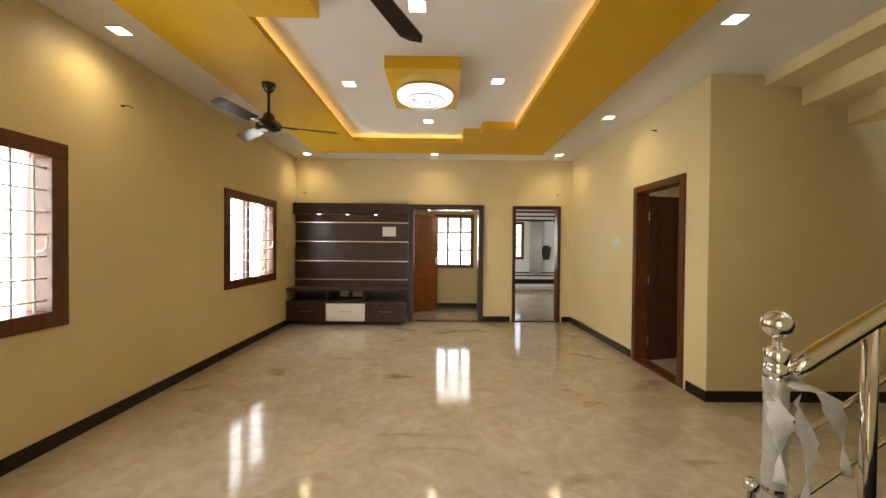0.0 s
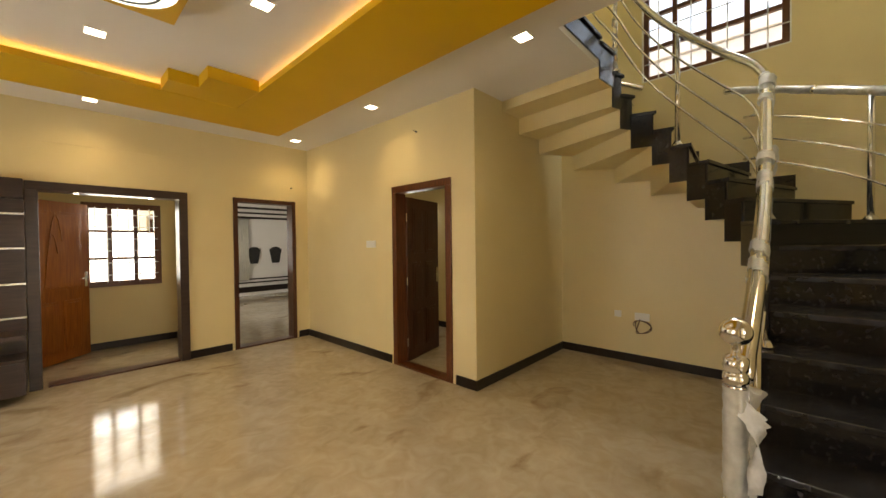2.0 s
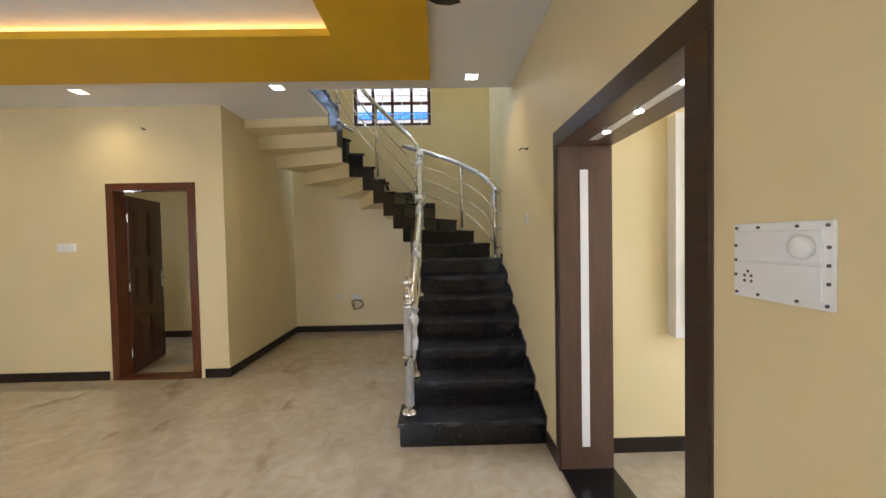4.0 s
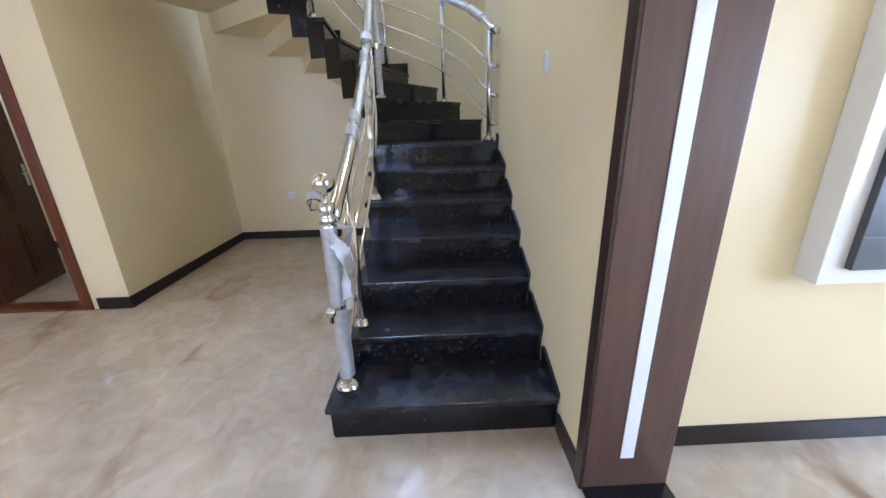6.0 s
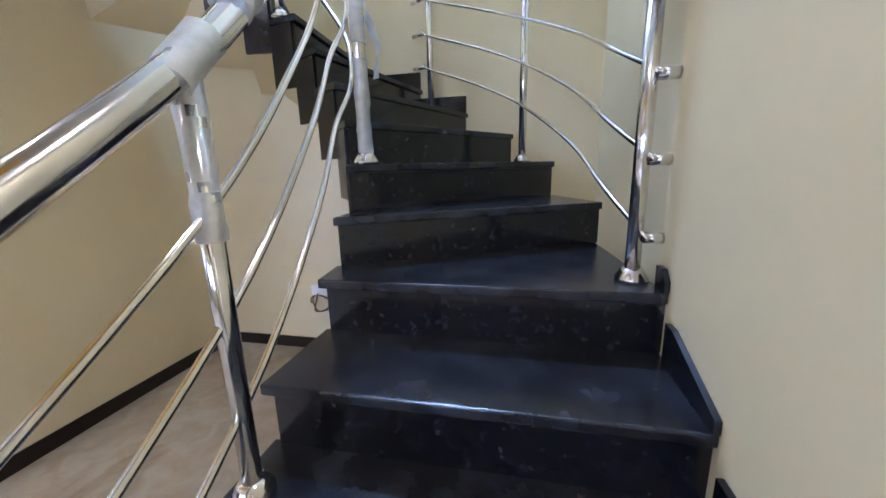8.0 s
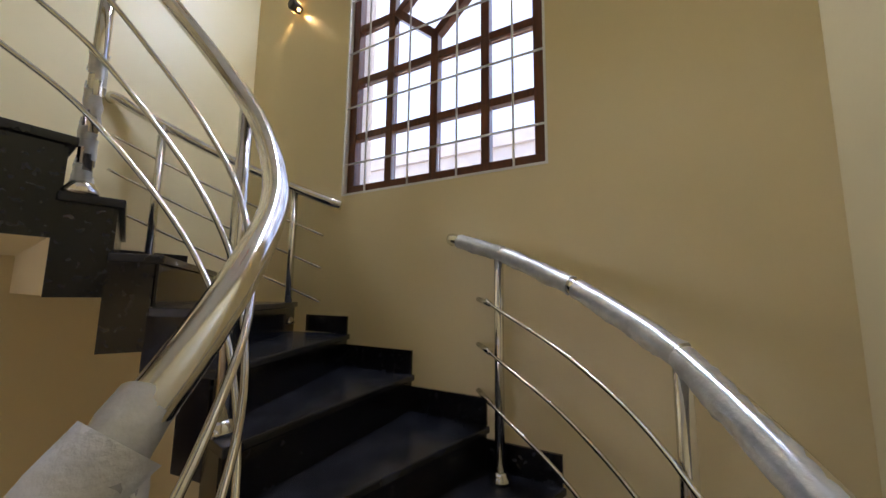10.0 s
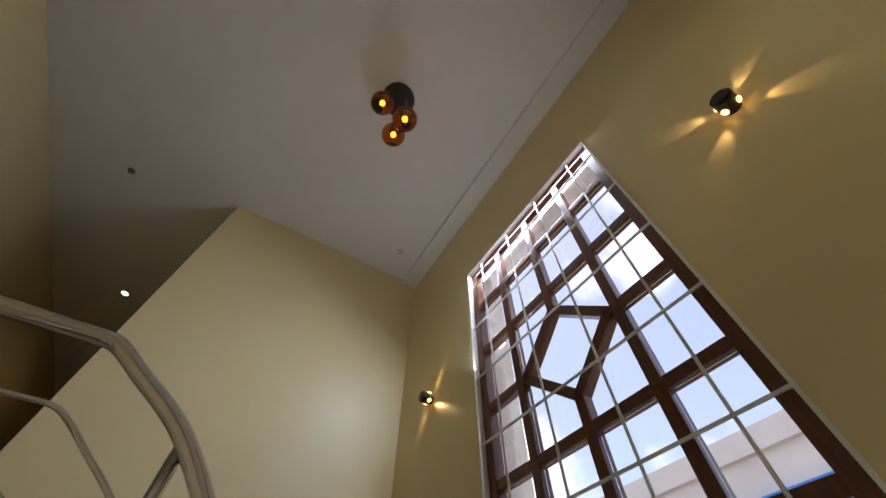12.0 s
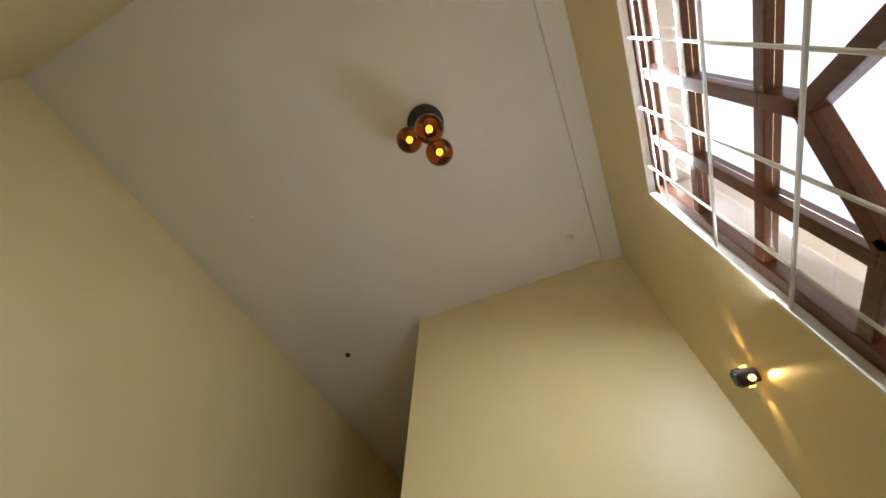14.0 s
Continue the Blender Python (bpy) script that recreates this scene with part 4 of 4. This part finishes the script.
for x, y, z, dx, dy in hook_places:
    h = thing("wall_conduit", (x, y, z), "short wire end poking out of the wall", "wire", "bare wire ends")
    part("sleeve", bm_cyl((x, y, z), (x + dx * 0.02, y + dy * 0.02, z), 0.010, 10), M_GREY, h)
    part("wire", bm_tube([(x + dx * 0.02, y + dy * 0.02, z), (x + dx * 0.05, y + dy * 0.05, z + 0.004), (x + dx * 0.07 + dy * 0.03, y + dy * 0.07 + dx * 0.03, z - 0.006)], 0.004, 6), M_BLACK, h)
setting("trim", bm_box(0.03, 1.2, YF - 0.006, YF - 0.0005, 2.565, 2.58), M_WALL, "thin cream plaster ledge above the doorway", "trim")


# ---- ceiling fans ----
def ceiling_fan(x, y, ztop, turn):
    ob = thing("ceiling_fan", (x, y, ztop), "dark brown three-blade ceiling fan at rest", "fan", "ceiling fans")
    part("canopy", bm_lathe([(0.062, 0), (0.060, -0.02), (0.035, -0.07), (0.016, -0.085)], 24, (x, y, ztop)), M_FANBR, ob, "", True)
    part("rod", bm_cyl((x, y, ztop - 0.30), (x, y, ztop - 0.08), 0.013, 12), M_FANBR, ob, "", True)
    part("motor", bm_lathe([(0.02, 0.06), (0.045, 0.04), (0.055, 0.0), (0.10, -0.03), (0.112, -0.055), (0.105, -0.085), (0.06, -0.105), (0.001, -0.11)], 28, (x, y, ztop - 0.32)), M_FANBR, ob, "", True)
    for i in range(3):
        a = radians(turn + 120 * i)
        bm = bm_box(0.10, 0.24, -0.022, 0.022, -0.004, 0.004, 0.002)
        n = 8
        top, bot = [], []
        for j in range(n + 1):
            t = j / n
            r, w = 0.20 + 0.42 * t, 0.052 + 0.014 * t - (0.03 if j == n else 0)
            for lst, dz in ((top, 0.005), (bot, -0.001)):
                lst.append((bm.verts.new((r, -w, dz - 0.012)), bm.verts.new((r, w, dz + 0.012))))
        for p, q in zip(range(n), range(1, n + 1)):
            bm.faces.new((top[p][0], top[q][0], top[q][1], top[p][1]))
            bm.faces.new((bot[p][0], bot[p][1], bot[q][1], bot[q][0]))
            for s in (0, 1):
                bm.faces.new((top[p][s], bot[p][s], bot[q][s], top[q][s]))
        for e in (0, n):
            bm.faces.new((top[e][0], top[e][1], bot[e][1], bot[e][0]))
        bmesh.ops.transform(bm, matrix=Matrix.Translation((x, y, ztop - 0.385)) @ Matrix.Rotation(a, 4, "Z"), verts=bm.verts)
        part("blade", bm, M_FANBR, ob)
    return ob


ceiling_fan(-1.08, 3.84, ZB, 19)
ceiling_fan(0.12, 1.84, ZB, 68)

# ---- stairwell lights ----
for ly, lz in ((3.27, 4.785), (1.03, 4.785)):
    wl = thing("wall_light", (XE, ly, lz), "round black four-way wall light casting warm beams", "wall light", "stairwell wall lights")
    part("bracket", bm_cyl((XE, ly, lz), (XE - 0.02, ly, lz), 0.03, 16), M_BLACK, wl)
    bm = bm_cyl((XE - 0.02, ly, lz), (XE - 0.085, ly, lz), 0.038, 24)
    bmesh.ops.bevel(bm, geom=[e for e in bm.edges if len(e.link_faces) == 2 and e.calc_face_angle(0) > 1.0], offset=0.008, segments=2, affect="EDGES")
    part("body", bm, M_BLACK, wl)
    for dy_, dz_ in ((0.707, 0.707), (0.707, -0.707), (-0.707, 0.707), (-0.707, -0.707)):
        c_ = Vector((XE - 0.034, ly + dy_ * 0.0385, lz + dz_ * 0.0385))
        part("lens", bm_cyl(c_, c_ + Vector((0, dy_, dz_)) * 0.003, 0.013, 12), M_FIL, wl, "small glowing lens")
        d = bpy.data.lights.new("wall_light_beam", "SPOT")
        d.energy, d.color, d.spot_size, d.spot_blend, d.shadow_soft_size = 0.6, (1.0, 0.68, 0.28), radians(38), 0.5, 0.005
        lo = new("wall_light_beam", d)
        e_ = c_ + Vector((0, dy_, dz_)) * 0.012
        lo.matrix_world = look(e_, e_ + Vector((0.075, dy_ * 0.26, dz_ * 0.26)))
pd = thing("pendant_light", (3.79, 2.07, ZTOP), "black ceiling pendant with three amber glass globes", "pendant light")
part("canopy", bm_lathe([(0.13, 0), (0.13, -0.03), (0.12, -0.04), (0.001, -0.042)], 32, (3.79, 2.09, ZTOP)), M_BLACK, pd, "", True)
for gx, gy, gl in ((3.70, 2.086, 0.34), (3.88, 2.03, 0.58), (3.865, 2.20, 0.48)):
    part("flex", bm_cyl((gx, gy, ZTOP - gl + 0.12), (3.79 + (gx - 3.79) * 0.6, 2.09 + (gy - 2.09) * 0.6, ZTOP - 0.04), 0.004, 6), M_BLACK, pd)
    part("holder", bm_cyl((gx, gy, ZTOP - gl + 0.05), (gx, gy, ZTOP - gl + 0.13), 0.022, 14), M_BLACK, pd)
    bm = bmesh.new()
    bmesh.ops.create_uvsphere(bm, u_segments=24, v_segments=16, radius=0.085, matrix=Matrix.Translation((gx, gy, ZTOP - gl)))
    g = part("globe", bm, M_AMBER, pd, "amber glass globe", True)
    bm = bmesh.new()
    bmesh.ops.create_uvsphere(bm, u_segments=12, v_segments=8, radius=0.014, matrix=Matrix.Translation((gx, gy, ZTOP - gl)) @ Matrix.Diagonal((1, 1, 1.7, 1)))
    part("filament", bm, M_FIL, g, "glowing warm filament", True)
for x, y in ((2.08, 5.62),):
    u = thing("round_spot", (x, y, ZTOP), "small round lit ceiling spot", "downlight", "upper ceiling spots")
    part("rim", bm_lathe([(0.045, 0), (0.045, -0.004), (0.034, -0.006)], 20, (x, y, ZTOP)), M_PLAST, u, "", True)
    part("diffuser", bm_lathe([(0.033, 0), (0.033, -0.0075), (0.001, -0.008)], 20, (x, y, ZTOP)), M_SPOT, u, "glowing diffuser", True)
for x, y, m_cap in ((2.00, 3.91, M_GREY), (4.50, 3.43, M_PLAST), (2.13, 2.19, M_PLAST)):
    u = thing("ceiling_hook", (x, y, ZTOP), "small capped wire outlet in the ceiling", "ceiling outlet", "ceiling outlets")
    part("cap", bm_lathe([(0.03, 0), (0.028, -0.01), (0.012, -0.03), (0.001, -0.032)], 14, (x, y, ZTOP)), m_cap, u, "", True)

# ---- foyer window and bedroom ----
fw = thing("window_4", (0.83, 8.65, 0.9), "brown wooden foyer window with white grille", "window", "", "structure")
a0, a1, c0, c1 = FW
for a, b, c, d in ((a0 - 0.01, a1 + 0.01, c1 - 0.07, c1 + 0.01), (a0 - 0.01, a1 + 0.01, c0 - 0.01, c0 + 0.07), (a0 - 0.01, a0 + 0.07, c0 + 0.07, c1 - 0.07), (a1 - 0.07, a1 + 0.01, c0 + 0.07, c1 - 0.07)):
    part("frame", bm_box(a, b, 8.63, 8.74, c, d, 0.004), M_WOOD, fw)
for i in (1, 2):
    x = a0 + (a1 - a0) * i / 3
    part("mullion", bm_box(x - 0.025, x + 0.025, 8.66, 8.72, c0 + 0.07, c1 - 0.07, 0.003), M_WOOD_D, fw)
for j in (1, 2):
    z = c0 + (c1 - c0) * j / 3
    part("glazing_bar", bm_box(a0 + 0.07, a1 - 0.07, 8.665, 8.715, z - 0.018, z + 0.018), M_WOOD_D, fw)
for i in range(6):
    x = a0 + 0.07 + (a1 - a0 - 0.14) * (i + 0.5) / 6
    part("bar", bm_cyl((x, 8.625, c0 + 0.05), (x, 8.625, c1 - 0.05), 0.006, 8), M_GRILL, fw)
for j in range(6):
    z = c0 + 0.07 + (c1 - c0 - 0.14) * (j + 0.5) / 6
    part("bar", bm_cyl((a0 + 0.03, 8.62, z), (a1 - 0.03, 8.62, z), 0.005, 8), M_GRILL, fw)
part("pane", bm_box(a0 + 0.07, a1 - 0.07, 8.688, 8.692, c0 + 0.07, c1 - 0.07), M_GLASS, fw).visible_shadow = False

for z0_, z1_ in ((2.52, 2.58), (2.38, 2.43), (2.24, 2.30), (0.46, 0.50), (0.36, 0.40), (0.10, 0.26)):
    setting("trim", bm_box(1.62, 6.0, 12.885, 12.899, z0_, z1_), M_SKIRT, "dark horizontal stripe on the bedroom wall", "trim")
for x in (4.15, 4.77):
    wd = thing("wall_decoration", (x, 12.86, 1.2), "dark fan-shaped wall decoration on the bedroom wall", "wall decoration", "bedroom wall decorations")
    bm = bmesh.new()
    prof = [(-0.10, 0.93), (0.10, 0.93), (0.175, 1.33), (0.09, 1.40), (0, 1.42), (-0.09, 1.40), (-0.175, 1.33)]
    lo_, hi_ = [bm.verts.new((x + p, 12.899, q)) for p, q in prof], [bm.verts.new((x + p, 12.85, q)) for p, q in prof]
    bm.faces.new(lo_), bm.faces.new(hi_[::-1])
    for i in range(len(prof)):
        bm.faces.new((lo_[i], hi_[i], hi_[(i + 1) % len(prof)], lo_[(i + 1) % len(prof)]))
    part("body", bm, M_BLACK, wd)
cu = thing("curtain", (3.77, 12.75, 0.46), "white hanging curtain on the bedroom wall", "curtain")
bm = bmesh.new()
pts = [(3.56 + 0.42 * i / 40, 12.80 + 0.03 * math.sin(i * 1.25)) for i in range(41)]
row = [(bm.verts.new((x, y, 0.46)), bm.verts.new((x, y, 2.20)), bm.verts.new((x, y + 0.01, 0.46)), bm.verts.new((x, y + 0.01, 2.20))) for x, y in pts]
for p, q in zip(row, row[1:]):
    bm.faces.new((p[0], q[0], q[1], p[1])), bm.faces.new((p[2], p[3], q[3], q[2])), bm.faces.new((p[1], q[1], q[3], p[3])), bm.faces.new((p[0], p[2], q[2], q[0]))
part("cloth", bm, M_CURT, cu, "", True)
part("rod", bm_cyl((3.5, 12.81, 2.215), (4.04, 12.81, 2.215), 0.012, 10), M_SILVER, cu)
fb = thing("window_6", (2.84, 12.9, 0.94), "brown wooden bedroom window with divided panes", "window", "", "structure")
a0, a1, c0, c1 = BW
for a, b, c, d in ((a0 - 0.01, a1 + 0.01, c1 - 0.08, c1 + 0.01), (a0 - 0.01, a1 + 0.01, c0 - 0.01, c0 + 0.08), (a0 - 0.01, a0 + 0.08, c0 + 0.08, c1 - 0.08), (a1 - 0.08, a1 + 0.01, c0 + 0.08, c1 - 0.08)):
    part("frame", bm_box(a, b, 12.87, 12.98, c, d, 0.004), M_WOOD, fb)
for i in (1, 2, 3):
    x = a0 + (a1 - a0) * i / 4
    part("mullion", bm_box(x - 0.02, x + 0.02, 12.90, 12.96, c0 + 0.08, c1 - 0.08, 0.003), M_WOOD_D, fb)
for jz in (1, 2):
    z = c0 + (c1 - c0) * jz / 3
    part("glazing_bar", bm_box(a0 + 0.08, a1 - 0.08, 12.905, 12.955, z - 0.016, z + 0.016), M_WOOD_D, fb)
part("pane", bm_box(a0 + 0.08, a1 - 0.08, 12.928, 12.932, c0 + 0.08, c1 - 0.08), M_GLASS, fb).visible_shadow = False
bw = thing("window_5", (1.62, 10.6, 0.9), "brown wooden bedroom window", "window", "", "structure")
for a, b, c, d in ((9.99, 11.21, 2.02, 2.11), (9.99, 11.21, 0.89, 0.98), (9.99, 10.08, 0.98, 2.02), (11.12, 11.21, 0.98, 2.02), (10.56, 10.64, 0.98, 2.02)):
    part("frame", bm_box(1.5, 1.64, a, b, c, d, 0.004), M_WOOD, bw)

# ---- torn plastic film on the railings ----
rng = random.Random(7)


def wrap(name, p, q, r, parent_label, turns=5, coverage=1.0, mat=M_WRAP):
    """Loose film wound round a bar from p to q."""
    p, q = Vector(p), Vector(q)
    d = (q - p).normalized()
    u = d.cross(Vector((0.3, 0.2, 1))).normalized()
    v = d.cross(u)
    bm = bmesh.new()
    n, m_ = 18, max(6, int((q - p).length / 0.018))
    rings = []
    for i in range(m_ + 1):
        c = p.lerp(q, i / m_)
        rings.append([bm.verts.new(c + (r + 0.002 + 0.006 * rng.random() * rng.random() + 0.0015 * math.sin(i * 0.7 + k * 0.7)) * (math.cos(2 * math.pi * k / n) * u + math.sin(2 * math.pi * k / n) * v)) for k in range(n)])
    for i, (a, b) in enumerate(zip(rings, rings[1:])):
        for k in range(n):
            if (i + k * 7 / n) % 7 < 7 * (0.35 + 0.66 * coverage ** 2):
                bm.faces.new((a[k], b[k], b[(k + 1) % n], a[(k + 1) % n]))
    ob = mesh_ob(name, bm, mat, True)
    return tagged(ob, parent_label, "plastic film", "torn plastic film on railings")


def strip(name, pts, w, label):
    """A hanging twisted ribbon of film with ragged edges."""
    pts = [Vector(p) for p in pts]
    bm = bmesh.new()
    rows_ = []
    n = 14
    for i in range(n + 1):
        t = i / n * (len(pts) - 1)
        j = min(int(t), len(pts) - 2)
        c = pts[j].lerp(pts[j + 1], t - j)
        a = 0.5 + i * 0.33
        ww = w * (1 - 0.55 * i / n) * (0.75 + 0.5 * rng.random())
        s = Vector((math.cos(a), math.sin(a), 0.25)) * ww
        rows_.append((bm.verts.new(c - s), bm.verts.new(c + Vector((0.008 * rng.random(), 0.008 * rng.random(), 0))), bm.verts.new(c + s)))
    for a, b in zip(rows_, rows_[1:]):
        bm.faces.new((a[0], b[0], b[1], a[1]))
        bm.faces.new((a[1], b[1], b[2], a[2]))
    ob = mesh_ob(name, bm, M_RAG, True)
    md = ob.modifiers.new("thick", "SOLIDIFY")
    md.thickness = 0.0015
    return tagged(ob, label, "plastic film", "torn plastic film on railings")


FILM = "torn white plastic film wound round the steel"
wrap("plastic_film", (NX, NY, 0.62), (NX, NY, 0.98), 0.031, FILM, 5, 1.0)
wrap("plastic_film", (NX, NY, 0.24), (NX, NY, 0.60), 0.031, FILM, 5, 1.0)
wrap("plastic_film", (2.68, 1.63, 1.45), (2.68, 1.63, 1.74), 0.022, FILM, 4, 0.9)
wrap("plastic_film", (p2[0], p2[1], 2.0), (p2[0], p2[1], 2.53), 0.022, FILM, 4, 1.0)
wrap("plastic_film", (p2[0], p2[1], 1.62), (p2[0], p2[1], 1.95), 0.022, FILM, 4, 1.0)
wrap("plastic_film", (p4[0], p4[1], 3.05), (p4[0], p4[1], 3.5), 0.022, FILM, 4, 0.6)
for hand, spans in ((inner_hand, ((1, 0.0, 0.35, 0.6), (2, -0.1, 0.15, 0.95), (4, 0.1, 0.85, 0.75), (5, -0.12, 0.22, 0.98))), (outer_hand, ((2, 0.1, 0.95, 1), (3, 0.1, 0.98, 1), (4, 0.0, 0.97, 1), (5, 0.05, 0.98, 1), (6, 0.0, 0.9, 1)))):
    for i, s0, s1, cov in spans:
        a, b = Vector(hand[i]), Vector(hand[i + 1])
        wrap("plastic_film", a.lerp(b, s0), a.lerp(b, s1), 0.0315, FILM, 5, cov)
BUNDLE = "thick crumpled bundle of white plastic film tied round the handrail"
for a, b, t0, t1, rad in ((4, 5, 0.55, 1.05, 0.042), (4, 5, -0.25, 0.0, 0.036), (2, 3, 0.35, 0.47, 0.037)):
    p_, q_ = Vector(inner_hand[a]), Vector(inner_hand[b])
    wrap("plastic_film", p_ + (q_ - p_) * t0, p_ + (q_ - p_) * t1, rad, BUNDLE, 5, 1.0, M_RAG)
RAG = "loose ribbon of torn white plastic film hanging from the railing"
strip("plastic_ribbon", [(NX + 0.02, NY - 0.03, 0.98), (NX + 0.12, NY - 0.05, 0.95), (NX + 0.19, NY - 0.03, 0.80), (NX + 0.22, NY - 0.02, 0.66)], 0.035, RAG)
strip("plastic_ribbon", [(NX - 0.02, NY - 0.03, 0.95), (NX - 0.04, NY - 0.06, 0.85), (NX - 0.03, NY - 0.05, 0.66)], 0.04, RAG)
strip("plastic_ribbon", [(NX + 0.05, NY - 0.02, 0.92), (NX + 0.08, NY - 0.04, 0.75), (NX + 0.07, NY - 0.03, 0.55)], 0.03, RAG)
strip("plastic_ribbon", [(p2[0] + 0.02, p2[1] - 0.02, 2.52), (p2[0] + 0.05, p2[1] - 0.02, 2.3), (p2[0] + 0.04, p2[1] - 0.01, 2.12)], 0.018, RAG)
strip("plastic_ribbon", [(p2[0] + 0.01, p2[1] - 0.03, 2.1), (p2[0] + 0.05, p2[1] - 0.05, 2.0), (p2[0] + 0.07, p2[1] - 0.03, 1.9)], 0.022, RAG)
strip("plastic_ribbon", [(p2[0], p2[1] - 0.03, 2.5), (3.36, 1.61, 2.40), (3.26, 1.60, 2.33), (3.17, 1.62, 2.24)], 0.012, RAG)

# ---- outside ----
nb = thing("neighbour_house", (16, 9, -0.45), "pale neighbouring house with blue band and flat roof", "house")
part("wall", bm_box(12, 22, 1.2, 17, -0.45, 6.6), M_PINK, nb)
part("parapet", bm_box(11.9, 12.1, 1.1, 17.1, 6.601, 7.0), M_PINK, nb)
part("band", bm_box(11.85, 11.999, 1.15, 17.05, 5.75, 5.98), M_BLUE, nb, "blue painted band")
part("roof_room", bm_box(15, 19, 4.0, 8.5, 6.601, 8.3), M_PINK, nb)
part("vent", bm_box(14.9, 14.999, 5.6, 6.4, 7.3, 7.9), M_GREY, nb)
for y in (3.4, 7.0, 10.5):
    w = part("window", bm_box(11.96, 11.998, y - 0.6, y + 0.6, 3.9, 5.2), M_GREY, nb)
    part("sill", bm_box(11.85, 11.997, y - 0.7, y + 0.7, 3.8, 3.899), M_PINK, w)
setting("wall_outer_fin", bm_box(XE + 0.221, 5.42, 3.02, 3.2, -0.45, 6.9), M_PINK, "pale plastered outer wall beside the stair window", "wall")
setting("window_hood", bm_box(XE + 0.221, 5.16, 1.2, 3.019, 5.62, 5.72, 0.004), M_PINK, "pale plastered sunshade slab above the stair window", "sunshade")
